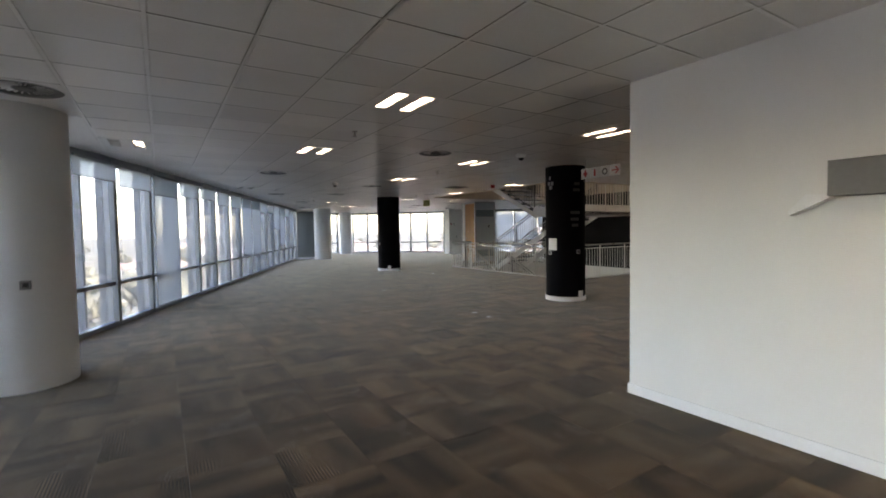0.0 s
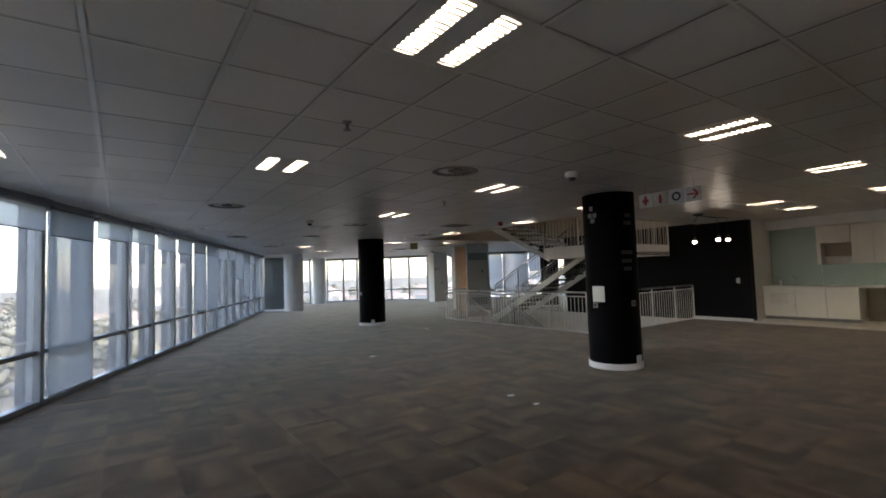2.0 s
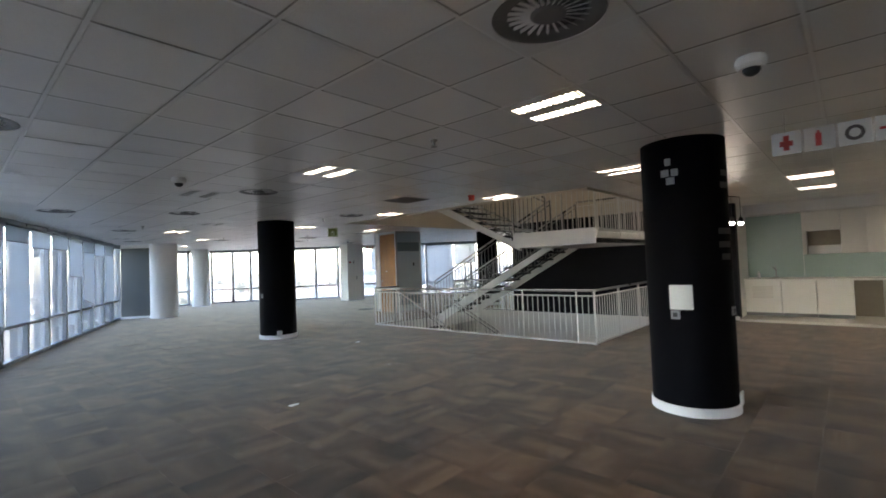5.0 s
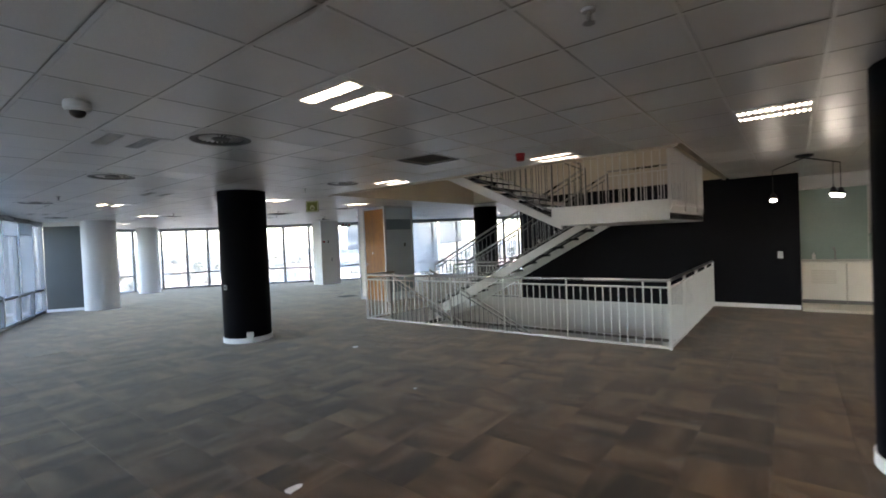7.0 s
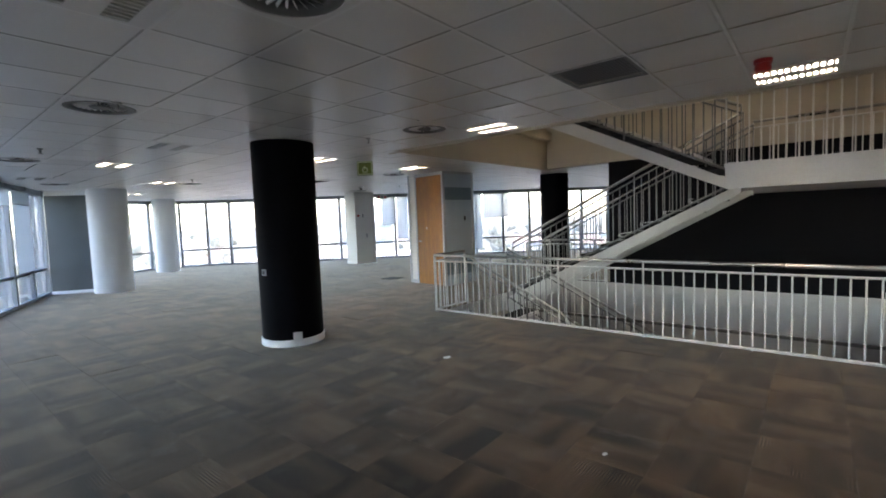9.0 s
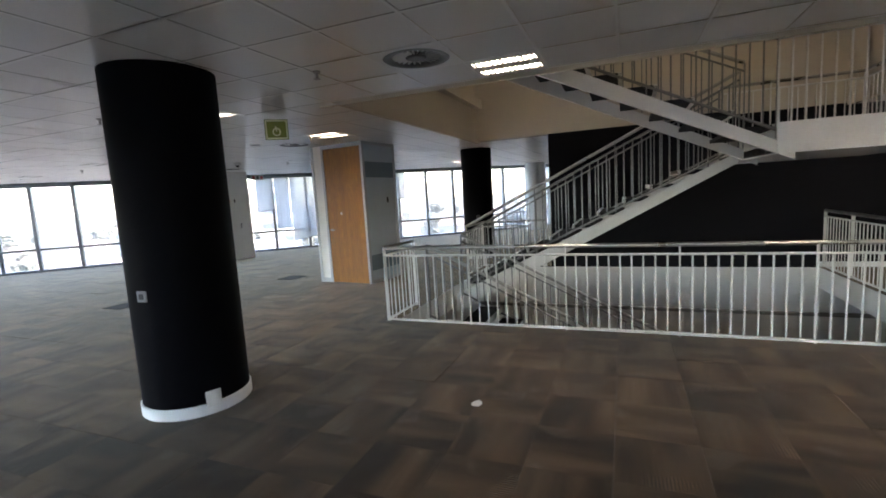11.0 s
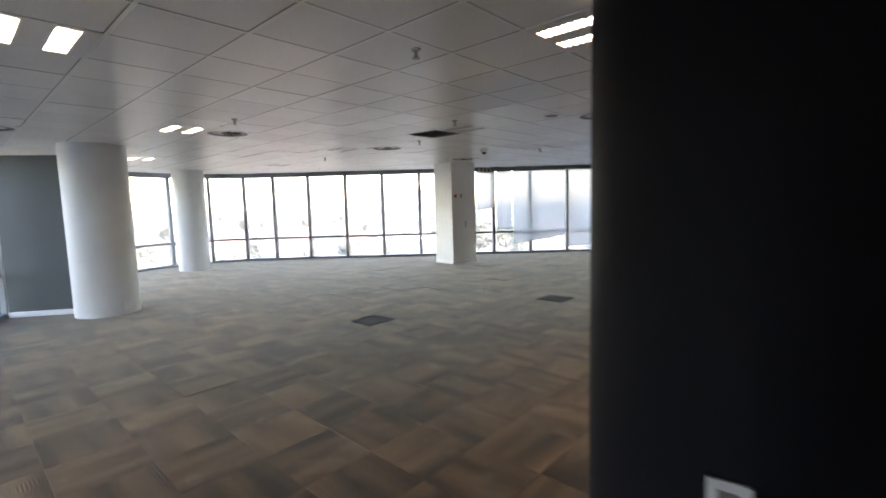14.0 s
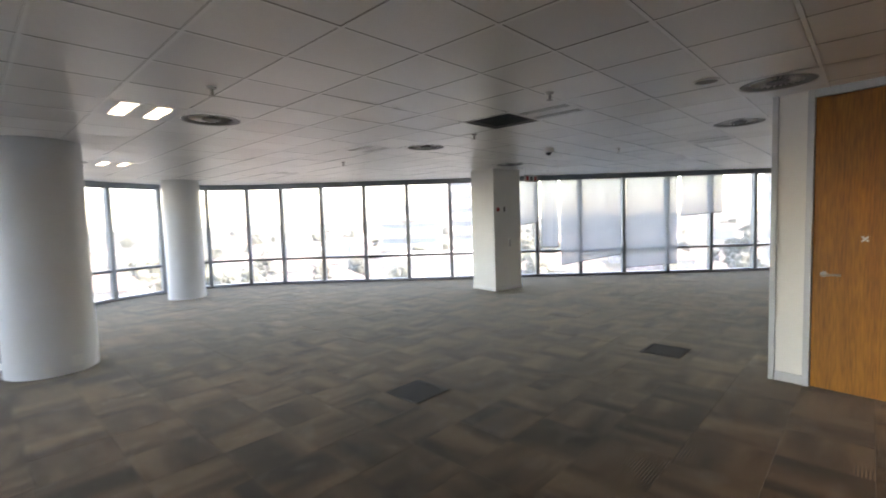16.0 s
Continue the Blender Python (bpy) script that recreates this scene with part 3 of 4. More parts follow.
def dome_proto():
    c = thing("dome_camera", pose(0, 0, CEIL), "white ceiling dome camera with a dark lens bubble", "camera", "dome cameras")
    part("base", turned([(0, 0.0), (0.075, 0.0), (0.082, -0.02), (0.08, -0.05), (0.066, -0.068), (0, -0.068)], 28), PLASTIC, c, smooth=False)
    part("bubble", turned([(0.048, -0.068), (0.045, -0.085), (0.032, -0.102), (0.015, -0.11), (0, -0.112)], 24), DARKPLASTIC, c, "dark lens bubble", smooth=True)
    return c


def sprinkler_proto():
    c = thing("sprinkler", pose(0, 0, CEIL), "small metal sprinkler head hanging from the ceiling", "sprinkler", "sprinklers")
    part("escutcheon", turned([(0, 0), (0.035, 0), (0.03, -0.012), (0, -0.012)], 20), STEEL, c)
    part("body", turned([(0.012, -0.012), (0.012, -0.05), (0.006, -0.06), (0, -0.06)], 12), STEEL, c)
    part("deflector", turned([(0, -0.06), (0.028, -0.062), (0.028, -0.066), (0, -0.068)], 20), STEEL, c)
    return c


def speaker_proto():
    c = thing("ceiling_speaker", pose(0, 0, CEIL), "round flush grey ceiling loudspeaker", "loudspeaker", "ceiling speakers")
    part("rim", turned([(0.085, 0), (0.1, 0), (0.1, -0.008), (0.085, -0.01)], 32), PLASTIC, c, smooth=False)
    part("grille", turned([(0, -0.004), (0.086, -0.003), (0.086, 0), (0, 0)], 32), GRILLE, c, "grey perforated grille")
    return c


def place(make, spots, gridded=True, turn=0):
    first = None
    for u, v in spots:
        x, y = cell(u, v) if gridded else (u, v)
        m = pose(x, y, CEIL, 0, 0, turn)
        if first is None:
            first = make()
            first.matrix_basis = m
        else:
            copy_thing(first, m)


# corridor luminaires (20.0, 2.4), (23.4, 2.4), (17.0, 2.4) are extras that brighten it
LIT = [(3.36, 2.92), (3.33, 6.05), (0.82, 6.3), (6.38, 5.97), (6.38, 2.84), (9.3, 2.82), (6.26, 8.95), (9.75, 12.02), (9.72, 9.08), (9.62, 6.4), (7.66, 17.8), (9.96, 15.3), (12.1, 15.35),
       (12.65, 4.6), (14.16, 4.6), (12.11, 2.8), (9.5, 21.15), (9.8, 25.3), (3.3, 12.3), (15.4, 3.0), (18.6, 2.4), (21.6, 2.4), (20.0, 2.4), (23.4, 2.4), (17.0, 2.4), (20.5, 16.0), (0.4, 0.2), (3.4, -0.8)]
place(lambda: luminaire_proto(True), LIT)
place(lambda: luminaire_proto(False), [(5.75, 11.49), (7.45, 15.3), (6.9, 20.9), (12.1, 21.7), (12.6, 18.45), (15.69, 17.88), (18.36, 19.17), (13.2, 25.1)])
place(diffuser_proto, [(5.2, 5.35), (3.36, 9.1), (6.34, 10.83), (6.4, 13.95), (9.3, 12.7), (6.45, 18.0), (12.7, 16.6), (10.25, 21.1), (13.0, 25.0), (16.0, 21.8), (9.2, 24.9), (14.91, 17.32), (7.84, 21.96), (0.3, 4.3), (4.4, 14.6), (12.9, 21.2)])
place(lambda: vent_proto(GRILLE, "grey"), [(8.75, 10.4), (13.0, 2.6)])
place(lambda: vent_proto(VENTDARK, "dark"), [(12.5, 19.1)])
place(dome_proto, [(6.45, 4.75), (5.14, 10.3), (14.6, 19.9)], False)
place(sprinkler_proto, [(9.2, 13.43), (9.4, 16.58), (9.55, 19.82), (11.7, 18.2), (12.7, 19.85), (6.4, 13.47), (6.4, 16.6), (6.3, 7.2), (3.4, 4.4), (12.9, 23.0), (15.6, 19.2), (12.3, 15.9)], False)
place(speaker_proto, [(12.4, 17.18), (14.9, 16.2)], False)
build_ceiling(TAKEN)

c = thing("alarm_beacon", pose(9.32, 9.15, CEIL), "red alarm sounder beacon fixed under the ceiling", "alarm")
RED = material("red_plastic", (0.45, 0.02, 0.015), 0.35, grain=0.04, bump=0.0)
part("base", turned([(0, 0), (0.06, 0), (0.06, -0.03), (0, -0.03)], 24), RED, c)
part("horn", turned([(0.05, -0.03), (0.055, -0.07), (0.045, -0.09), (0, -0.09)], 24), RED, c)

# storey above: one row of unseen luminaires, added to light the upper stairwell
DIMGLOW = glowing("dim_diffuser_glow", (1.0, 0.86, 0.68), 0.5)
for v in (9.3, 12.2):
    c = thing("ceiling_light", pose(12.4, v, 6.87), "unseen surface luminaire added in the storey above the stairs", "ceiling light", "upper ceiling lights")
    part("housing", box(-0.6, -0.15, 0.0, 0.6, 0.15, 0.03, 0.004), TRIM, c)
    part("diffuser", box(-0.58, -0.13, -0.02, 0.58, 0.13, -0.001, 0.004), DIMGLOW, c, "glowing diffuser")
# storey below: unseen luminaire added to light the lower stairwell
c = thing("ceiling_light", pose(10.0, 11.0, -0.37), "unseen surface luminaire added in the storey below the stairs", "ceiling light", "lower ceiling lights")
part("housing", box(-0.15, -0.6, -0.03, 0.15, 0.6, 0.0, 0.004), TRIM, c)
part("diffuser", box(-0.13, -0.58, -0.05, 0.13, 0.58, -0.031, 0.004), DIMGLOW, c, "glowing diffuser")

# ---- door box by the stairs ----
FROST = material("frosted_glass_film", (0.58, 0.67, 0.72), 0.22, grain=0.02, stain=0.03, bump=0.0, spec=0.6)
FROSTDARK = material("dark_glass_band", (0.25, 0.32, 0.36), 0.15, grain=0.02, stain=0.04, bump=0.0, spec=0.8)
FRAMEGREY = material("pale_aluminium_frame", (0.5, 0.52, 0.54), 0.4, metal=0.2, grain=0.03, stain=0.05, bump=0.0)
BOX = thing("door_booth", pose(13.37, 15.60, 0, 0, 0, -7.5), "small full-height booth with an oak door and frosted glass side", "booth")
W, D, H = 1.06, 1.30, CEIL + 0.01
for x, y in ((0, 0), (W - 0.07, 0), (0, D - 0.05), (W - 0.07, D - 0.05)):
    part("corner_post", box(x, y, 0, x + 0.07, y + 0.05, H, 0.004), FRAMEGREY, BOX)
part("jamb", box(0.0, 0.98, 0, 0.07, 1.03, H, 0.004), FRAMEGREY, BOX)
part("side_panel", box(0.02, 1.03, 0.09, 0.05, D - 0.05, H), WHITE, BOX, "white infill panel")
part("plinth", box(0.01, 1.03, 0.0, 0.06, D - 0.05, 0.088, 0.003), FRAMEGREY, BOX)
part("head", box(0.0, 0.05, H - 0.075, 0.07, 0.98, H, 0.004), FRAMEGREY, BOX)
door = part("door", box(0.012, 0.056, 0.012, 0.052, 0.974, H - 0.08, 0.003), WOOD, BOX, "oak veneered door leaf, closed")
plate = part("handle_rose", turned([(0, 0), (0.026, 0), (0.026, 0.008), (0, 0.008)], 20), STEEL, door, "steel rose", m=pose(0.011, 0.89, 1.07, 0, -90, 0))
bm = bmesh.new()
add_rod(bm, (0.011, 0.89, 1.07), (-0.045, 0.89, 1.07), 0.009)
add_rod(bm, (-0.045, 0.897, 1.07), (-0.045, 0.765, 1.07), 0.009)
part("handle", bm, STEEL, door, "brushed steel lever handle")
bm = bmesh.new()
add_box(bm, 0, -0.03, -0.007, 0.002, 0.03, 0.007, pose(0.009, 0.62, 1.39, 45, 0, 0))
add_box(bm, 0, -0.03, -0.007, 0.002, 0.03, 0.007, pose(0.0085, 0.62, 1.39, -45, 0, 0))
part("door_mark", bm, PLASTIC, door, "small white cross sticker")
part("glass_side", box(0.07, 0.015, 0.06, W - 0.07, 0.03, H - 0.06), FROST, BOX, "frosted glass side pane")
part("glass_band", box(0.075, 0.009, 2.05, W - 0.075, 0.0145, 2.35), FROSTDARK, BOX, "dark clear band in the frosted film")
part("glass_band", box(0.075, 0.009, 0.25, W - 0.075, 0.0145, 0.55), FROSTDARK, BOX, "dark clear band in the frosted film")
part("side_rail", box(0.07, 0.0, H - 0.06, W - 0.07, 0.05, H, 0.003), FRAMEGREY, BOX)
part("side_rail", box(0.07, 0.0, 0.0, W - 0.07, 0.05, 0.06, 0.003), FRAMEGREY, BOX)
part("sticker", box(0.70, 0.006, 1.55, 0.76, 0.0085, 1.66), DARKPLASTIC, BOX, "small dark sticker")
part("back_wall", box(W - 0.06, 0.05, 0, W - 0.02, D - 0.05, H), WHITE, BOX)
part("end_wall", box(0.07, D - 0.045, 0, W - 0.07, D - 0.005, H), WHITE, BOX)

# ---- hanging signs ----
SIGNWHITE = material("white_sign_board", (0.58, 0.58, 0.56), 0.4, grain=0.02, stain=0.03, bump=0.0)
SIGNRED = material("red_sign_print", (0.40, 0.03, 0.03), 0.5, grain=0.05, bump=0.0)
SIGNGREEN = material("luminous_green_sign", (0.22, 0.27, 0.05), 0.45, grain=0.03, stain=0.03, bump=0.0)
SIGNPALE = material("pale_luminous_print", (0.85, 0.88, 0.6), 0.5, grain=0.03, stain=0.03, bump=0.0)
INKDARK = material("dark_sign_print", (0.06, 0.05, 0.05), 0.5, grain=0.05, bump=0.0)
s = thing("direction_sign", pose(8.0, 4.83, 2.56, 0, 0, -90), "hanging white sign with fire equipment symbols and an arrow", "sign")
tile = mesh_of("panel", box(0.005, -0.006, -0.19, 0.205, 0.006, 0.0, 0.002), SIGNWHITE)
for k in range(4):
    piece("panel", tile, s, Matrix.Translation((0.215 * k, 0, 0)))
    part("symbol_field", box(0.215 * k + 0.03, -0.0085, -0.165, 0.215 * k + 0.18, -0.0065, -0.025), SIGNWHITE, s)
bm = bmesh.new()
add_box(bm, 0.06, -0.011, -0.12, 0.15, -0.009, -0.075), add_box(bm, 0.085, -0.011, -0.155, 0.125, -0.009, -0.03)
part("symbol", bm, SIGNRED, s, "red symbol")
bm = bmesh.new()
add_box(bm, 0.295, -0.011, -0.155, 0.335, -0.009, -0.05), add_box(bm, 0.305, -0.011, -0.05, 0.325, -0.009, -0.03)
part("symbol", bm, SIGNRED, s, "red extinguisher symbol")
part("symbol", turned([(0.035, 0), (0.06, 0), (0.06, 0.002), (0.035, 0.002)], 28), INKDARK, s, "dark ring symbol", m=pose(0.535, -0.009, -0.095, 90))
bm = bmesh.new()
add_box(bm, 0.675, -0.011, -0.105, 0.80, -0.009, -0.085)
add_box(bm, -0.012, -0.0015, 0, 0.012, 0.0015, 0.085, pose(0.815, -0.010, -0.095, 0, -135, 0))
add_box(bm, -0.012, -0.0016, 0, 0.012, 0.0016, 0.085, pose(0.815, -0.010, -0.095, 0, -45, 0))
part("arrow", bm, SIGNRED, s, "red arrow")
for x in (0.1, 0.76):
    part("hanger", rod((x, 0, 0), (x, 0, 0.158), 0.003, 6), STEEL, s)
s = thing("accessible_sign", pose(10.60, 15.12, 2.70, 0, 0, -50), "hanging luminous green sign with a wheelchair symbol", "sign")
part("panel", box(-0.14, -0.006, -0.25, 0.14, 0.006, 0.0, 0.002), SIGNGREEN, s)
part("border", box(-0.132, -0.0085, -0.242, 0.132, -0.0065, -0.008), SIGNPALE, s, "pale border field")
part("field", box(-0.114, -0.0105, -0.224, 0.114, -0.009, -0.026), SIGNGREEN, s)
bm = turned([(0.036, 0), (0.052, 0), (0.052, 0.002), (0.036, 0.002)], 24)
part("wheel_symbol", bm, SIGNPALE, s, "pale wheelchair ring", m=pose(0.0, -0.0107, -0.155, 90))
bm = bmesh.new()
add_box(bm, -0.012, -0.0125, -0.15, 0.004, -0.0108, -0.085), add_box(bm, -0.012, -0.0126, -0.125, 0.04, -0.0108, -0.113), add_box(bm, 0.03, -0.0127, -0.19, 0.042, -0.0108, -0.118)
part("figure_symbol", bm, SIGNPALE, s, "pale seat symbol")
for x in (-0.1, 0.1):
    part("hanger", rod((x, 0, 0), (x, 0, 0.018), 0.003, 6), STEEL, s)
s = thing("exit_sign", pose(17.2, 22.05, 2.62, 0, 0, 0), "small hanging white sign with three dark red symbols", "sign")
part("panel", box(0, -0.006, -0.16, 0.55, 0.006, 0.0, 0.002), SIGNWHITE, s)
for k in range(3):
    part("symbol", box(0.06 + 0.17 * k, -0.009, -0.13, 0.17 + 0.17 * k, -0.0065, -0.03), SIGNRED if k != 1 else INKDARK, s, "printed symbol")
for x in (0.06, 0.49):
    part("hanger", rod((x, 0, 0), (x, 0, 0.1), 0.003, 6), STEEL, s)

# ---- fittings on columns and walls ----
GREYPLASTIC = material("grey_plastic", (0.22, 0.22, 0.23), 0.45, grain=0.03, stain=0.05, bump=0.0)
def socket_proto(w, h, name, label, cat):
    c = thing(name, Matrix(), label, cat, "column sockets")
    part("plate", box(-w / 2, -0.012, -h / 2, w / 2, 0.0, h / 2, 0.003), PLASTIC if w > 0.1 else GREYPLASTIC, c)
    part("insert", box(-w / 4, -0.016, -h / 4, w / 4, -0.0125, h / 4, 0.002), DARKPLASTIC if w < 0.1 else PLASTIC, c, "recessed insert")
    return c


def on_column(col_x, col_y, r, bearing, z, make):
    """Fixes a thing to a round column's face; bearing in degrees from +x."""
    b = radians(bearing)
    ob = make()
    ob.matrix_basis = pose(col_x + r * math.cos(b), col_y + r * math.sin(b), z, 0, 0, bearing + 90)
    return ob


small = lambda: socket_proto(0.085, 0.085, "wall_socket", "square switch plate with dark insert on a column", "socket")
large = lambda: socket_proto(0.115, 0.13, "power_socket", "white power socket box low on a column", "socket")
on_column(8.585, 14.5, 0.41, 187, 1.0, small)
on_column(8.585, 14.5, 0.424, 245, 0.13, large)
on_column(8.44, 5.64, 0.396, 175, 0.98, small)
on_column(8.44, 5.64, 0.396, 262, 1.0, small)
on_column(8.44, 5.64, 0.41, 268, 0.15, large)
on_column(8.83, 23.4, 0.45, 295, 0.14, large)
on_column(16.98, 14.5, 0.38, 195, 1.05, small)
on_column(16.98, 14.5, 0.394, 170, 0.14, large)
on_column(0.10, 5.06, 0.43, 285, 1.02, small)


def curved_sheet(r, a0, a1, z0, z1, mat, name, label, cat, x, y, n=10):
    """A thin sheet that follows a column's face."""
    bm = bmesh.new()
    rows = []
    for i in range(n + 1):
        a = radians(a0 + (a1 - a0) * i / n)
        rows.append([bm.verts.new((q * math.cos(a), q * math.sin(a), z)) for q in (r + 0.001, r + 0.004) for z in (z0, z1)])
    for p, q in zip(rows, rows[1:]):
        bm.faces.new((p[2], q[2], q[3], p[3])), bm.faces.new((p[1], p[3], q[3], q[1])), bm.faces.new((p[0], q[0], q[2], p[2])), bm.faces.new((p[0], p[1], q[1], q[0]))
    for p in (rows[0], rows[-1]):
        bm.faces.new((p[0], p[2], p[3], p[1]))
    bmesh.ops.recalc_face_normals(bm, faces=bm.faces[:])
    return solid(name, bm, mat, label, cat, m=pose(x, y, 0))


GREYPRINT = material("faded_grey_print", (0.22, 0.23, 0.24), 0.6, grain=0.2, scale=30, stain=0.2, bump=0.0)
DIMPRINT = material("faint_grey_print", (0.035, 0.037, 0.04), 0.6, grain=0.2, scale=30, stain=0.2, bump=0.0)
curved_sheet(0.396, 168, 198, 1.03, 1.27, PLASTIC, "paper_notice", "blank white paper notice stuck on a black column", "notice", 8.44, 5.64)
for a, z, w in ((165, 2.34, 11), (172, 2.26, 11), (179, 2.34, 9), (171, 2.45, 8)):
    curved_sheet(0.396, a, a + w, z, z + 0.07, GREYPRINT, "column_graphic", "faded grey graphic shape printed high on a black column", "graphic", 8.44, 5.64, 4)
for a, z, w in ((238, 1.75, 30), (238, 1.62, 26), (242, 1.5, 20), (246, 2.2, 22), (249, 2.32, 18)):
    curved_sheet(0.396, a, a + w, z, z + 0.06, DIMPRINT, "column_graphic", "faint grey lettering strip on a black column", "graphic", 8.44, 5.64, 6)
PILLAR_FACE = pose(16.75, 22.55, 0, 0, 0, -8)
solid("pillar_sticker", turned([(0, 0), (0.05, 0), (0.05, 0.002), (0, 0.002)], 24), SIGNRED, "small round red sticker on the white pillar", "sticker", m=PILLAR_FACE @ pose(-0.30, -0.361, 1.83, 90))
solid("pillar_sticker", box(-0.022, -0.003, -0.055, 0.022, 0, 0.055), INKDARK, "small dark upright sticker on the white pillar", "sticker", m=PILLAR_FACE @ pose(-0.10, -0.361, 1.83))
c = thing("wall_socket", PILLAR_FACE @ pose(0.04, -0.361, 1.06), "tall white cover plate on the white pillar", "socket")
part("plate", box(-0.045, -0.012, -0.11, 0.045, 0, 0.11, 0.003), PLASTIC, c)
part("insert", box(-0.02, -0.016, -0.08, 0.02, -0.0125, 0.08, 0.002), GREYPLASTIC, c, "grey insert")
c = thing("light_switch", pose(15.599, 6.66, 1.1, 0, 0, -90), "white light switch plate on the black wall", "switch")
part("plate", box(-0.045, -0.012, -0.07, 0.045, 0, 0.07, 0.003), PLASTIC, c)
part("rocker", box(-0.02, -0.018, -0.03, 0.02, -0.0125, 0.03, 0.003), PLASTIC, c)
# wall box and angled bracket beside the entrance
GREYMETAL = material("grey_sheet_metal", (0.17, 0.165, 0.155), 0.5, metal=0.3, grain=0.05, stain=0.08, bump=0.02)
solid("wall_trough", box(4.66, -0.75, 1.64, 4.80, 0.07, 1.85, 0.004), GREYMETAL, "grey metal trough fixed to the white wall", "wall box")
bm = bmesh.new()
pts = [(0.06, 1.64), (0.28, 1.53), (0.285, 1.555), (0.19, 1.66), (0.07, 1.655)]
a, b = [bm.verts.new((4.70, y, z)) for y, z in pts], [bm.verts.new((4.799, y, z)) for y, z in pts]
bm.faces.new(a), bm.faces.new(b[::-1])
for i in range(5):
    j = (i + 1) % 5
    bm.faces.new((a[j], a[i], b[i], b[j]))
bmesh.ops.recalc_face_normals(bm, faces=bm.faces[:])
solid("wall_bracket", bm, TRIM, "white angled bracket below the wall trough", "bracket")

# ---- kitchenette ----
CAB = material("white_laminate", (0.72, 0.69, 0.62), 0.35, grain=0.02, stain=0.04, bump=0.0)
GREENGLASS = material("green_back_painted_glass", (0.37, 0.47, 0.41), 0.2, grain=0.02, stain=0.04, bump=0.0, spec=0.3)
VINYL = material("pale_vinyl", (0.6, 0.56, 0.48), 0.4, grain=0.05, stain=0.08, bump=0.02)
BEIGE = material("beige_board", (0.33, 0.28, 0.22), 0.7, grain=0.05, stain=0.1, bump=0.02)
solid("kitchen_plinth", box(15.42, 3.34, 0.0, 17.0, 6.33, 0.05, 0.006), VINYL, "pale vinyl covered floor plinth of the kitchenette", "plinth")


def base_unit(v0, v1, vent=False):
    c = thing("base_cabinet", pose(16.25, 0, 0.05), "white laminate base cabinet under the worktop", "cabinet", "kitchen base cabinets")
    part("kickboard", box(0.06, v0, 0, 0.08, v1, 0.08), GREYMETAL, c)
    part("body", box(0.022, v0, 0.08, 0.74, v1, 0.828), CAB, c)
    dr = part("door", box(0.0, v0 + 0.002, 0.085, 0.02, v1 - 0.002, 0.826, 0.002), CAB, c)
    if vent:
        for k in range(9):
            part("vent_slat", box(-0.003, v0 + 0.15, 0.42 + 0.032 * k, -0.0005, v1 - 0.15, 0.437 + 0.032 * k), VINYL, dr)


base_unit(5.62, 6.32, True)
base_unit(4.99, 5.61)
base_unit(4.37, 4.98)
base_unit(3.36, 3.88)
solid("kitchen_recess_back", box(16.9, 3.89, 0.051, 16.99, 4.36, 0.87), BEIGE, "beige board at the back of an empty appliance gap", "panel")
solid("worktop", box(16.22, 3.34, 0.88, 17.0, 6.335, 0.92, 0.004), CAB, "white laminate worktop of the kitchenette", "worktop")
solid("glass_splashback", box(16.985, 5.22, 0.925, 16.999, 6.335, 2.45), GREENGLASS, "pale green glass splashback with a tap in front", "splashback")
solid("glass_splashback", box(16.985, 3.34, 0.925, 16.999, 5.21, 1.46), GREENGLASS, "low pale green glass splashback below wall cabinets", "splashback")
c = thing("wall_cabinet", pose(16.65, 0, 0), "white laminate wall cabinets with an open niche", "cabinet")
part("body", box(0.02, 3.68, 1.46, 0.34, 4.52, 2.45, 0.002), CAB, c)
for v0, v1 in ((3.68, 4.09), (4.1, 4.52)):
    part("door", box(0.0, v0 + 0.002, 1.462, 0.018, v1 - 0.002, 2.448, 0.002), CAB, c)
bm = bmesh.new()
add_box(bm, 0.0, 4.53, 2.0, 0.34, 5.2, 2.45), add_box(bm, 0.0, 5.12, 1.46, 0.34, 5.2, 2.0), add_box(bm, 0.0, 4.53, 1.64, 0.34, 5.12, 1.66)
part("niche_frame", bm, CAB, c)
# darker beige than the cabinet carries the shade inside the niche
part("niche_back", box(0.31, 4.53, 1.66, 0.335, 5.12, 2.0), BEIGE, c, "niche back, its shade put into the beige colour")
solid("kitchen_soffit", box(16.60, 3.34, 2.455, 17.0, 6.335, CEIL + 0.05), WHITE, "white plaster soffit above the kitchenette", "soffit", "structure")
solid("wall_kitchen_end", box(16.2, 3.22, 0.0, 17.0, 3.335, TOP), WHITE, "white painted end wall of the kitchenette", "wall", "structure")
c = thing("kitchen_tap", pose(16.85, 5.75, 0.92), "chrome kitchen mixer tap on the worktop", "tap")
part("base", turned([(0, 0), (0.025, 0), (0.022, 0.03), (0.014, 0.04), (0.014, 0.2), (0, 0.2)], 16), STEEL, c)
part("spout", rod((0, 0, 0.19), (-0.16, 0.05, 0.26), 0.01), STEEL, c)
part("lever", rod((0, 0, 0.2), (0.0, 0.02, 0.29), 0.007), STEEL, c)
c = thing("soap_dispenser", pose(16.85, 6.1, 0.92), "white soap dispenser bottle on the worktop", "bottle")
part("bottle", turned([(0, 0), (0.032, 0), (0.032, 0.11), (0.012, 0.13), (0.012, 0.15), (0, 0.15)], 16), PLASTIC, c)
part("pump", rod((0, 0, 0.15), (-0.04, 0, 0.165), 0.006), PLASTIC, c)

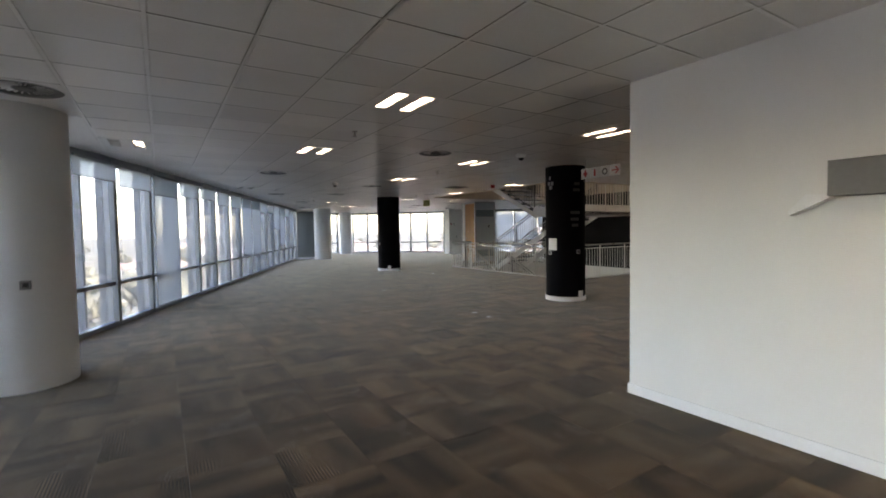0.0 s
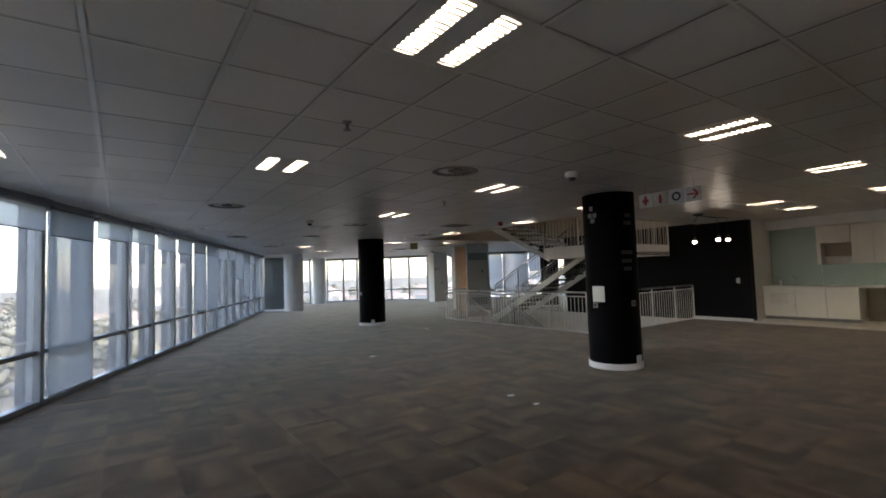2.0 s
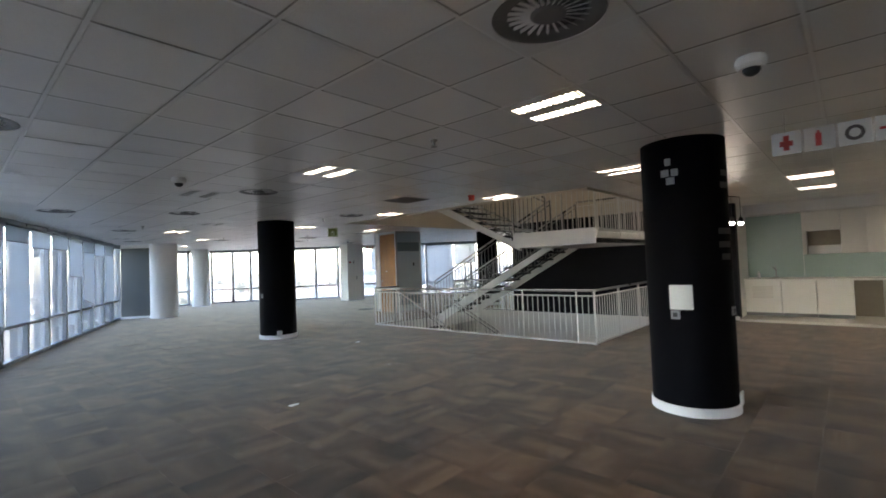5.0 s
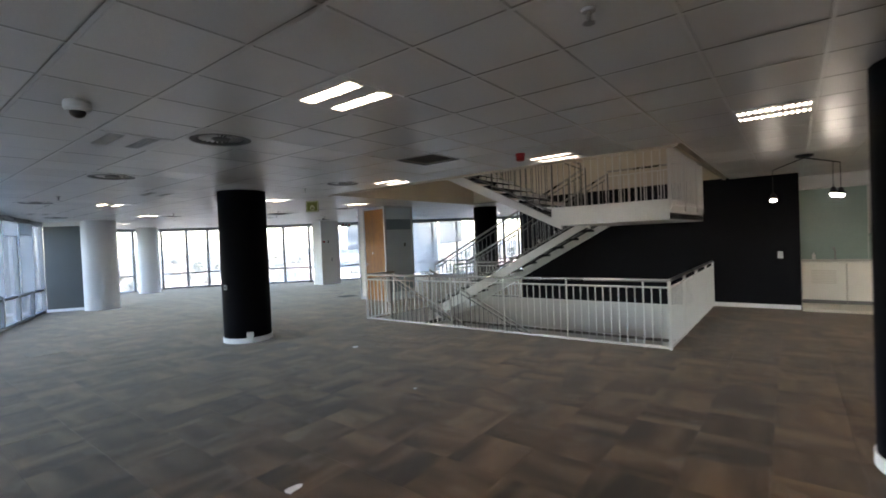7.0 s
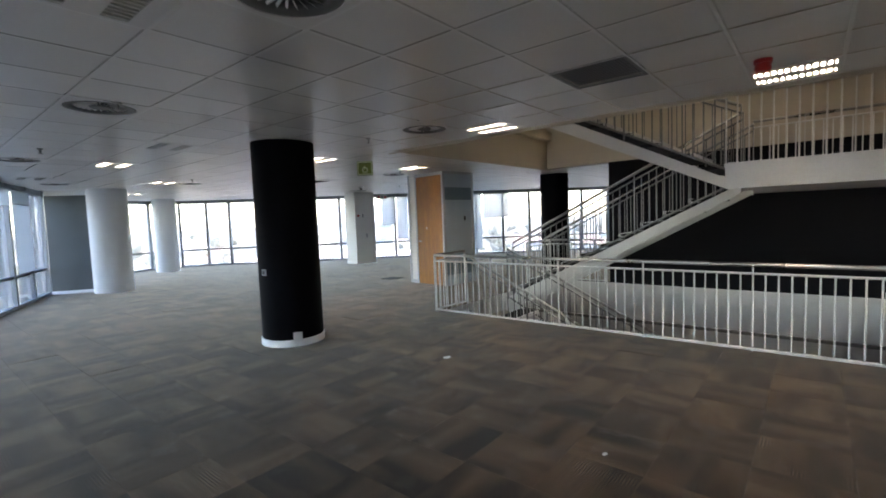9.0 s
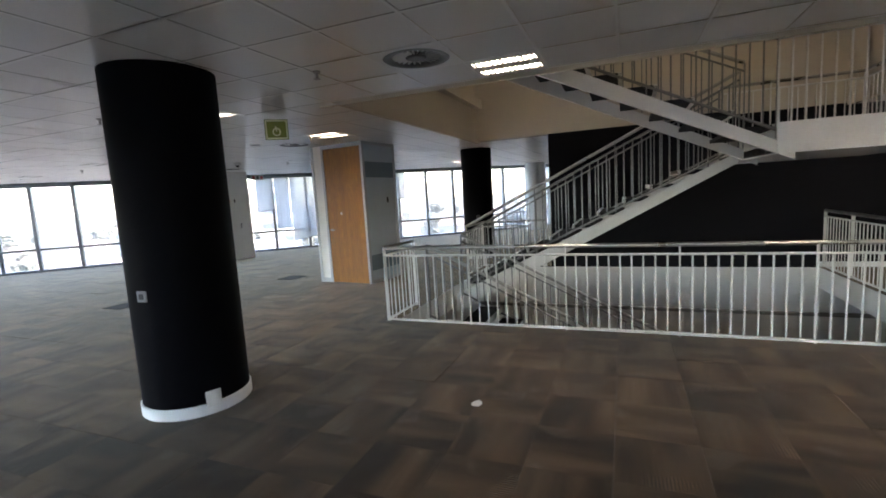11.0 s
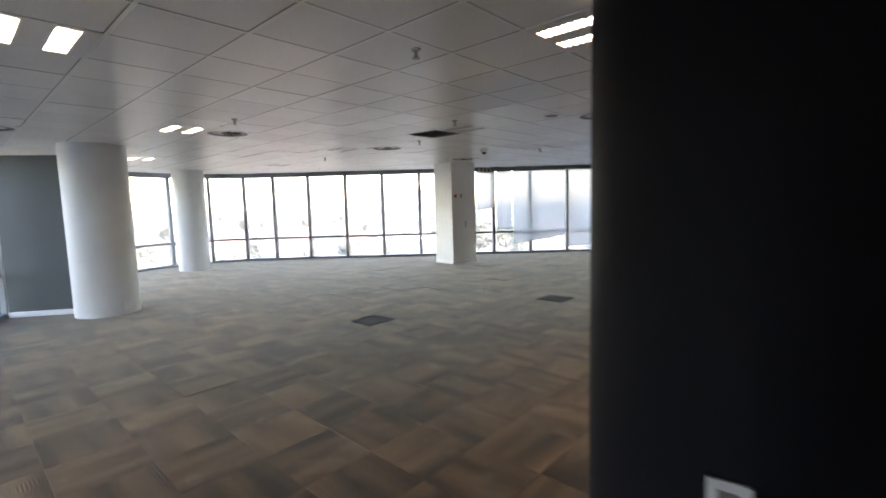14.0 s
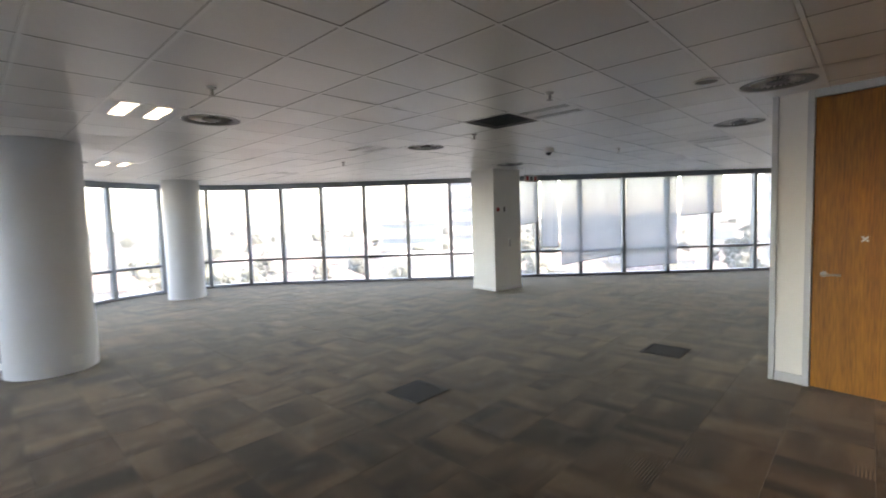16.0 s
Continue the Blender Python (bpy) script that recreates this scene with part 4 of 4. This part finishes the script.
# hanging spotlights in front of the black wall
SPOT = glowing("spot_lamp_glow", (1.0, 0.93, 0.84), 5.0)
c = thing("spotlight_cluster", pose(12.85, 6.3, CEIL), "black ceiling rose with hanging spot lamps, lit", "spotlight")
part("rose", turned([(0, 0), (0.11, 0), (0.11, -0.025), (0.03, -0.05), (0, -0.05)], 24), DARKPLASTIC, c, "black ceiling rose")
for dx, dy in ((0.6, 0.4), (0.15, -0.33), (0.4, -0.43)):
    arm = part("arm", rod((0, 0, -0.04), (dx, dy, -0.12), 0.008), DARKPLASTIC, c)
    part("drop_rod", rod((dx, dy, -0.12), (dx, dy, -0.5), 0.005), DARKPLASTIC, c)
    head = part("head", turned([(0, 0.04), (0.022, 0.035), (0.036, 0.0), (0.06, -0.075), (0.057, -0.075), (0.032, -0.005), (0, -0.005)], 20), DARKPLASTIC, c, "black lamp shade", m=pose(dx, dy, -0.53, 0, 10, 0))
    part("bulb", turned([(0, -0.115), (0.022, -0.11), (0.036, -0.095), (0.041, -0.075), (0.034, -0.05), (0.022, -0.02), (0, -0.02)], 20), SPOT, head, "glowing lamp", smooth=True)

# corridor end door and sign
DOORGREY = material("grey_door_laminate", (0.46, 0.42, 0.36), 0.5, grain=0.03, stain=0.05, bump=0.0)
d1 = tagged(new("door_1"), "closed grey corridor door with steel kick plate", "door", kind="structure")
d1.matrix_basis = pose(24.79, 2.02, 0)
bm = bmesh.new()
add_box(bm, -0.03, -0.06, 0, 0.0, 0.0, 2.5), add_box(bm, -0.03, 1.18, 0, 0.0, 1.24, 2.5), add_box(bm, -0.03, 0.0, 2.44, 0.0, 1.18, 2.5)
part("door_frame", bm, TRIM, d1)
leaf = part("door_leaf", box(-0.02, 0.005, 0.01, 0.0, 1.175, 2.435, 0.003), DOORGREY, d1)
part("kick_plate", box(-0.024, 0.08, 0.03, -0.0205, 1.1, 0.45), STEEL, leaf, "steel kick plate")
part("vision_panel", box(-0.024, 0.12, 0.85, -0.0205, 0.32, 1.4), DARKPLASTIC, leaf, "dark vision panel")
part("notice", box(-0.024, 0.35, 1.55, -0.0205, 0.75, 1.85), PLASTIC, leaf, "white notice")
s = thing("corridor_sign", pose(23.6, 2.2, 2.62, 0, 0, 0), "hanging dark exit sign in the corridor", "sign")
part("panel", box(-0.01, 0, -0.2, 0.01, 0.85, 0.0), GREYMETAL, s)
part("hanger", rod((0, 0.42, 0), (0, 0.42, 0.1), 0.004, 6), STEEL, s)

# ---- roller blinds ----
def blind_cloth():
    """Woven cloth that lets some daylight through its threads and gaps."""
    m = material("thin_roller_blind", (0.5, 0.54, 0.57), 0.9, grain=0.04, stain=0.05, bump=0.05, scale=300)
    n, l = m.node_tree.nodes, m.node_tree.links
    tl, tr, m1, m2 = (n.new("ShaderNode" + k) for k in ("BsdfTranslucent", "BsdfTransparent", "MixShader", "MixShader"))
    tl.inputs[0].default_value = (0.5, 0.56, 0.61, 1)
    m1.inputs[0].default_value, m2.inputs[0].default_value = 0.36, 0.1
    l.new(n["Principled BSDF"].outputs[0], m1.inputs[1]), l.new(tl.outputs[0], m1.inputs[2])
    l.new(m1.outputs[0], m2.inputs[1]), l.new(tr.outputs[0], m2.inputs[2]), l.new(m2.outputs[0], n["Material Output"].inputs[0])
    return m


BLINDTHIN = blind_cloth()


def blind(p, q, drop, skew=0.0, group="roller blinds"):
    """A roller blind between two mullions, hanging to the height drop; skew lifts one end of the hem."""
    d = (q - p).length
    c = thing("roller_blind", along(p, q), "pale grey fabric roller blind, %s lowered" % ("partly" if drop > 0.9 else "fully"), "blind", group)
    y = 0.14
    part("roller", rod((0.04, y, CEIL - 0.11), (d - 0.04, y, CEIL - 0.11), 0.025, 12), ALU, c)
    bm = bmesh.new()
    n = 6
    rows = []
    for i in range(n + 1):
        x = 0.05 + (d - 0.1) * i / n
        w = 0.004 * math.sin(i * 2.1)
        rows.append([bm.verts.new((x, y - 0.022 + w * k, z)) for k, z in ((0, CEIL - 0.11), (1, drop + skew * i / n))])
    for a, b in zip(rows, rows[1:]):
        bm.faces.new((a[0], b[0], b[1], a[1]))
    part("cloth", bm, BLINDTHIN, c)
    part("hem_bar", rod((0.05, y - 0.022, drop), (d - 0.05, y - 0.022, drop + skew), 0.009, 8), DARKALU, c, "dark hem bar")


def bay(u, v):
    """The facade bay nearest to a plan point."""
    k = min(range(len(MULL) - 1), key=lambda i: ((MULL[i] + MULL[i + 1]) / 2 - Vector((u, v))).length)
    return MULL[k], MULL[k + 1]


RUN = (Vector(FACADE[-2]), Vector(FACADE[-1]))
for s0, s1, drop, skew in ((5.30, 5.86, 1.48, -0.07), (5.93, 6.38, 0.81, 0.0), (6.45, 8.07, 0.56, -0.26), (8.19, 9.55, 0.26, -0.07), (9.64, 10.75, 1.60, -0.06)):
    way = (RUN[1] - RUN[0]).normalized()
    blind(RUN[0] + way * (s1 + 0.05), RUN[0] + way * (s0 - 0.05), drop, skew)
for u, v, drop, skew in ((3.15, 14.9, 0.75, 0.05), (3.6, 15.9, 0.73, 0.0), (5.2, 19.5, 1.6, 0.02), (6.0, 21.2, 0.75, 0.25), (6.5, 22.4, 0.75, 0.0), (0.75, 9.5, 0.1, 0.0)):
    p, q = bay(u, v)
    blind(q, p, drop, skew)
# short pelmets of cloth left rolled high in other bays of the long side
for k in range(3, 27):
    p, q = MULL[k], MULL[k + 1]
    if all(((p + q) / 2 - Vector(b)).length > 0.5 for b in ((3.15, 14.9), (3.6, 15.9), (5.2, 19.5), (6.0, 21.2), (6.5, 22.4), (0.75, 9.5))):
        blind(q, p, 2.28 + 0.05 * math.sin(k * 1.7), 0.0, group="rolled-up blinds")

# ---- litter and floor fittings ----
for u, v, w in ((5.96, 5.46, 0.07), (5.93, 5.0, 0.06), (5.95, 9.23, 0.09), (9.08, 12.13, 0.07), (8.0, 9.9, 0.03)):
    bm = bmesh.new()
    ring = [bm.verts.new((w * (0.6 + 0.4 * random.random()) * math.cos(a), w * (0.4 + 0.3 * random.random()) * math.sin(a), 0.004 + 0.006 * random.random())) for a in [k * math.pi / 4 for k in range(8)]]
    bm.faces.new(ring)
    bmesh.ops.solidify(bm, geom=bm.faces[:], thickness=0.003)
    solid("paper_scrap", bm, PLASTIC, "small crumpled scrap of white paper on the carpet", "litter", m=pose(u, v, 0.002), group="paper scraps")
FBOX = material("dark_floor_box_lid", (0.05, 0.045, 0.04), 0.9, grain=0.15, scale=120, stain=0.15, bump=0.1)
for u, v in ((11.13, 19.37), (13.9, 17.95)):
    c = thing("floor_box", pose(u, v, 0), "dark square floor box lid set in the carpet", "floor box", "floor boxes")
    bm = bmesh.new()
    rect_ring(bm, (-0.22, -0.22, 0.22, 0.22), (-0.19, -0.19, 0.19, 0.19), 0.0, 0.008)
    part("frame", bm, FBOX, c)
    part("lid", box(-0.187, -0.187, 0.0, 0.187, 0.187, 0.006, 0.002), FBOX, c)
    part("finger_slot", box(-0.05, -0.165, 0.0062, 0.05, -0.14, 0.0075), FBOX, c)


# ---- outside: ground, trees and buildings far below ----
GZ = -15.0
GRASS = material("dry_grass_and_streets", (0.085, 0.085, 0.068), 0.95, grain=0.25, scale=0.4, stain=0.4, stain_scale=0.03, bump=0.0)
LEAF = material("tree_foliage", (0.12, 0.125, 0.095), 0.8, grain=0.3, scale=3.0, stain=0.3, stain_scale=0.5, bump=0.0, random_tone=0.3)
BARK = material("tree_bark", (0.10, 0.075, 0.055), 0.9, grain=0.2, bump=0.1)
RENDERW = material("white_render_facade", (0.5, 0.49, 0.47), 0.8, grain=0.05, stain=0.08, stain_scale=0.2, bump=0.0)
ROOFT = material("terracotta_roof", (0.19, 0.15, 0.13), 0.8, grain=0.15, scale=4, stain=0.15, bump=0.0, random_tone=0.25)
FARGLASS = material("far_window_glass", (0.2, 0.235, 0.26), 0.2, grain=0.02, stain=0.05, bump=0.0)
bm = bmesh.new()
bmesh.ops.create_grid(bm, x_segments=8, y_segments=8, size=2500)
solid("ground", bm, GRASS, "dry grass and streets of the city below", "ground", "structure", m=pose(0, 0, GZ))

rng = random.Random(4)


def tree_mesh(h, seed):
    r = random.Random(seed)
    bm = bmesh.new()
    for k in range(60):
        a, rad, z = r.uniform(0, 6.28), r.uniform(0.0, 0.36) * h, h * r.uniform(0.38, 0.98)
        rad *= 1.15 - abs(z / h - 0.62) * 1.6
        s = h * r.uniform(0.045, 0.10)
        ret = bmesh.ops.create_icosphere(bm, subdivisions=1, radius=s, matrix=Matrix.Translation((rad * math.cos(a), rad * math.sin(a), z)))
        for v in ret["verts"]:
            v.co += Vector((r.uniform(-1, 1), r.uniform(-1, 1), r.uniform(-1, 1))) * s * 0.35
    return bm


def tree(h, seed):
    c = thing("tree", Matrix(), "leafy garden tree far below the windows", "tree", "trees outside")
    bm = turned([(0, 0), (0.035 * h, 0), (0.022 * h, 0.25 * h), (0.012 * h, 0.6 * h), (0, 0.6 * h)], 8)
    for k in range(4):
        a = k * 1.7
        add_rod(bm, (0, 0, 0.3 * h), (0.2 * h * math.cos(a), 0.2 * h * math.sin(a), 0.58 * h), 0.008 * h, 6)
    part("trunk", bm, BARK, c)
    part("crown", tree_mesh(h, seed), LEAF, c)
    return c


protos = [tree(6.0 + 1.5 * k, k) for k in range(4)]
for k, t in enumerate(protos):
    t.matrix_basis = pose(40 + 12 * k, 60 + 9 * k, GZ)
for k in range(286):
    a = radians(rng.uniform(-25, 165))
    r = 62 + 360 * rng.random() ** 1.6
    s = rng.uniform(0.7, 1.25)
    x, y = 8 + r * math.cos(a), 18 + r * math.sin(a)
    copy_thing(protos[k % 4], pose(x, y, GZ, 0, 0, rng.uniform(0, 360)))


def house(w, d, h):
    c = thing("house", Matrix(), "pale rendered house with a tiled roof far below", "house", "houses outside")
    part("wall", box(-w / 2, -d / 2, 0, w / 2, d / 2, h), RENDERW, c)
    bm = bmesh.new()
    e = 0.5
    vs = [bm.verts.new(p) for p in ((-w / 2 - e, -d / 2 - e, h), (w / 2 + e, -d / 2 - e, h), (w / 2 + e, d / 2 + e, h), (-w / 2 - e, d / 2 + e, h), (-w / 4, 0, h + d * 0.28), (w / 4, 0, h + d * 0.28))]
    for f in ((3, 2, 1, 0), (0, 1, 5, 4), (2, 3, 4, 5), (1, 2, 5), (3, 0, 4)):
        bm.faces.new([vs[i] for i in f])
    part("roof", bm, ROOFT, c, "terracotta tiled roof")
    for x in (-w * 0.3, 0.0, w * 0.3):
        for s in (-1, 1):
            part("window", box(x - 0.7, s * d / 2 - 0.04, h * 0.35, x + 0.7, s * d / 2 + 0.04, h * 0.75), FARGLASS, c)
    return c


hp = [house(12, 9, 3.2), house(16, 10, 6.0), house(10, 8, 3.0)]
for k, t in enumerate(hp):
    t.matrix_basis = pose(34 + 16 * k, 78 + 8 * k, GZ, 0, 0, 20 * k)
for k in range(120):
    a = radians(rng.uniform(-20, 160))
    r = 70 + 380 * rng.random() ** 1.4
    copy_thing(hp[k % 3], pose(8 + r * math.cos(a), 18 + r * math.sin(a), GZ, 0, 0, rng.uniform(0, 180)))


def block(x, y, turn, w, d, floors, label, fh=3.3):
    c = thing("apartment_building", pose(x, y, GZ, 0, 0, turn), label, "building", "buildings outside")
    part("wall", box(-w / 2, -d / 2, 0, w / 2, d / 2, floors * fh), RENDERW, c)
    part("roof", box(-w / 2 - 0.4, -d / 2 - 0.4, floors * fh, w / 2 + 0.4, d / 2 + 0.4, floors * fh + 0.5), RENDERW, c)
    band = mesh_of("window", box(-w / 2 + 0.8, -0.06, 1.2, w / 2 - 0.8, 0.06, 2.3), FARGLASS)
    slab = mesh_of("balcony", box(-w / 2 - 0.2, -1.2, -0.15, w / 2 + 0.2, 0.0, 0.95), RENDERW)
    for f in range(floors):
        piece("window", band, c, Matrix.Translation((0, -d / 2, f * fh)))
        piece("window", band, c, Matrix.Translation((0, d / 2, f * fh)))
        if f:
            piece("balcony", slab, c, Matrix.Translation((0, -d / 2 - 0.06, f * fh)))


block(98, 93, -48, 9, 12, 9, "white apartment building with long balconies")
block(82, 96, -48, 14, 12, 6, "white apartment building behind trees")
block(66, 74, -48, 15, 10, 3, "low white building with dark window strips")
block(-52, 80, 43, 34, 14, 6, "white terraced building beside the glazing")
block(-66, 34, 75, 40, 14, 5, "white terraced building beside the glazing")
block(115, 25, -86, 12, 14, 12, "tall pale office tower far off")


# ---- carpet tiles ----
def carpet_material():
    """Loop-pile carpet: soft streaks along one way, crisp ribs in places, each tile with its own tone."""
    m = bpy.data.materials.new("carpet_tile")
    m.use_nodes = True
    n, l = m.node_tree.nodes, m.node_tree.links
    b = n["Principled BSDF"]
    b.inputs["Roughness"].default_value, b.inputs["Specular IOR Level"].default_value = 0.95, 0.25
    b.inputs["Sheen Weight"].default_value, b.inputs["Sheen Roughness"].default_value = 0.42, 0.33
    b.inputs["Sheen Tint"].default_value = (0.95, 0.86, 0.74, 1)
    uv, oi, geo = n.new("ShaderNodeUVMap"), n.new("ShaderNodeObjectInfo"), n.new("ShaderNodeNewGeometry")
    uv.uv_map = "UVMap"

    def math_node(op, a, c=None):
        k = n.new("ShaderNodeMath")
        k.operation = op
        for i, s in enumerate((a, c)):
            if s is None:
                continue
            if isinstance(s, (int, float)):
                k.inputs[i].default_value = s
            else:
                l.new(s, k.inputs[i])
        return k.outputs[0]

    def ramp(src, lo, hi, a, c):
        k = n.new("ShaderNodeMapRange")
        for key, val in (("From Min", lo), ("From Max", hi), ("To Min", a), ("To Max", c)):
            k.inputs[key].default_value = val
        l.new(src, k.inputs[0])
        return k.outputs[0]
    rnd = math_node("FRACT", math_node("ADD", math_node("MULTIPLY", oi.outputs["Random"], 7.13), math_node("MULTIPLY", geo.outputs["Random Per Island"], 5.71)))
    sep = n.new("ShaderNodeSeparateXYZ")
    l.new(uv.outputs[0], sep.inputs[0])

    def noise_at(sx, sy, scale, detail, offset):
        c = n.new("ShaderNodeCombineXYZ")
        l.new(math_node("MULTIPLY", sep.outputs[0], sx), c.inputs[0]), l.new(math_node("MULTIPLY", sep.outputs[1], sy), c.inputs[1])
        l.new(math_node("MULTIPLY", rnd, offset), c.inputs[2])
        t = n.new("ShaderNodeTexNoise")
        t.inputs["Scale"].default_value, t.inputs["Detail"].default_value = scale, detail
        l.new(c.outputs[0], t.inputs[0])
        return t.outputs[0]
    band = noise_at(2.3, 0.5, 1.0, 0.8, 91.0)
    streak = noise_at(26.0, 1.2, 1.0, 2.0, 53.0)
    loops = noise_at(110.0, 110.0, 1.0, 2.0, 17.0)
    patch = noise_at(1.7, 1.7, 1.0, 1.0, 133.0)
    rib = math_node("MULTIPLY", ramp(math_node("SINE", math_node("MULTIPLY", sep.outputs[0], 2 * math.pi * 26)), -0.3, 0.3, -1.0, 1.0), ramp(patch, 0.60, 0.66, 0.0, 1.0))
    tone = math_node("MULTIPLY", math_node("MULTIPLY", ramp(band, 0.32, 0.68, 0.5, 1.7), ramp(streak, 0.3, 0.7, 0.9, 1.1)), math_node("MULTIPLY", ramp(loops, 0.25, 0.75, 0.78, 1.22), ramp(rnd, 0.0, 1.0, 0.9, 1.1)))
    tone = math_node("MULTIPLY", tone, ramp(rib, -1.0, 1.0, 0.55, 1.45))
    mix = n.new("ShaderNodeMix")
    mix.data_type = "RGBA"
    mix.inputs["A"].default_value, mix.inputs["B"].default_value = (0.058, 0.034, 0.016, 1), (0.086, 0.056, 0.031, 1)
    l.new(band, mix.inputs["Factor"])
    sc = n.new("ShaderNodeVectorMath")
    sc.operation = "SCALE"
    l.new(mix.outputs["Result"], sc.inputs[0]), l.new(tone, sc.inputs["Scale"]), l.new(sc.outputs[0], b.inputs["Base Color"])
    bp = n.new("ShaderNodeBump")
    bp.inputs["Strength"].default_value, bp.inputs["Distance"].default_value = 0.5, 0.004
    l.new(math_node("ADD", loops, math_node("MULTIPLY", rib, 0.5)), bp.inputs["Height"]), l.new(bp.outputs[0], b.inputs["Normal"])
    return m


CARPET = carpet_material()
TU, TV, TS = 0.39, 0.12, 0.5        # tile grid
QUADS = ((4, 5, 6, 7), (0, 1, 5, 4), (1, 2, 6, 5), (2, 3, 7, 6), (3, 0, 4, 7))


def tile_verts(x0, y0, x1, y1, t=0.006, e=0.0007, g=0.0001):
    x0, y0, x1, y1 = x0 + g, y0 + g, x1 - g, y1 - g
    return [(x0, y0, -t), (x1, y0, -t), (x1, y1, -t), (x0, y1, -t), (x0 + e, y0 + e, 0), (x1 - e, y0 + e, 0), (x1 - e, y1 - e, 0), (x0 + e, y1 - e, 0)]


def tile_mesh(items, name):
    """Carpet tiles (x0, y0, x1, y1, quarter turns, lift) as one mesh."""
    vs, fs, uvs = [], [], []
    for x0, y0, x1, y1, q, lift in items:
        i = len(vs)
        base = tile_verts(x0, y0, x1, y1)
        vs += [(a, b, c + lift) for a, b, c in base]
        for f in QUADS:
            fs.append([i + k for k in f])
            for k in f:
                a, b = (base[k][0] - x0) / TS, (base[k][1] - y0) / TS
                uvs += [a, b] if q % 2 == 0 else [b, 1 - a]
    me = bpy.data.meshes.new(name)
    me.from_pydata(vs, [], fs)
    me.uv_layers.new(name="UVMap").data.foreach_set("uv", uvs)
    me.materials.append(CARPET)
    me.update()
    return me


def cut(rects, hole):
    """Rectangles less the part that lies in hole."""
    hx0, hy0, hx1, hy1 = hole
    out = []
    for x0, y0, x1, y1 in rects:
        if x1 <= hx0 or x0 >= hx1 or y1 <= hy0 or y0 >= hy1:
            out.append((x0, y0, x1, y1))
            continue
        a0, a1 = max(x0, hx0), min(x1, hx1)
        out += [r for r in ((x0, y0, a0, y1), (a1, y0, x1, y1), (a0, y0, a1, hy0), (a0, hy1, a1, y1)) if r[2] - r[0] > 0.01 and r[3] - r[1] > 0.01]
    return out


single = tile_mesh([(-0.25, -0.25, 0.25, 0.25, 0, 0)], "carpet_tile")
rest, near = [], 0
for i in range(-13, 60):
    for j in range(-14, 60):
        x, y = TU + TS * (i + 0.5), TV + TS * (j + 0.5)
        if not any(inside(x + a, y + b, PLAN) for a in (-0.25, 0.25) for b in (-0.25, 0.25)):
            continue
        lift = 0.0035 if random.random() < 0.035 else random.choice((0, 0, 0, 0, 0.0004, 0.001))
        rects = [(x - 0.25, y - 0.25, x + 0.25, y + 0.25)]
        for hole in (HOLE, (15.6, 6.34, 17.1, 12.5), (15.42, 3.34, 17.1, 6.34)):
            rects = cut(rects, hole)
        # the stretch of floor that is walked over
        s = min(max(((x - 2.5) * 0.37 + (y - 2.0) * 0.93) / 17.0, 0), 1)
        off = math.hypot(x - (2.5 + 6.3 * s), y - (2.0 + 15.8 * s))
        if len(rects) == 1 and rects[0][2] - rects[0][0] > 0.49 and off < 2.15 and near < 300 and y > 1.0:
            near += 1
            piece("carpet_tile", single, FLOOR, pose(x, y, lift, 0, 0, 90 * ((i + j) % 2) + random.choice((0, 180))))
        else:
            rest += [(*r, (i + j) % 2, lift) for r in rects]
rest_ob = new("carpet_tiles", tile_mesh(rest, "carpet_tiles"))
rest_ob.parent = FLOOR
tagged(rest_ob, kind="stuff")
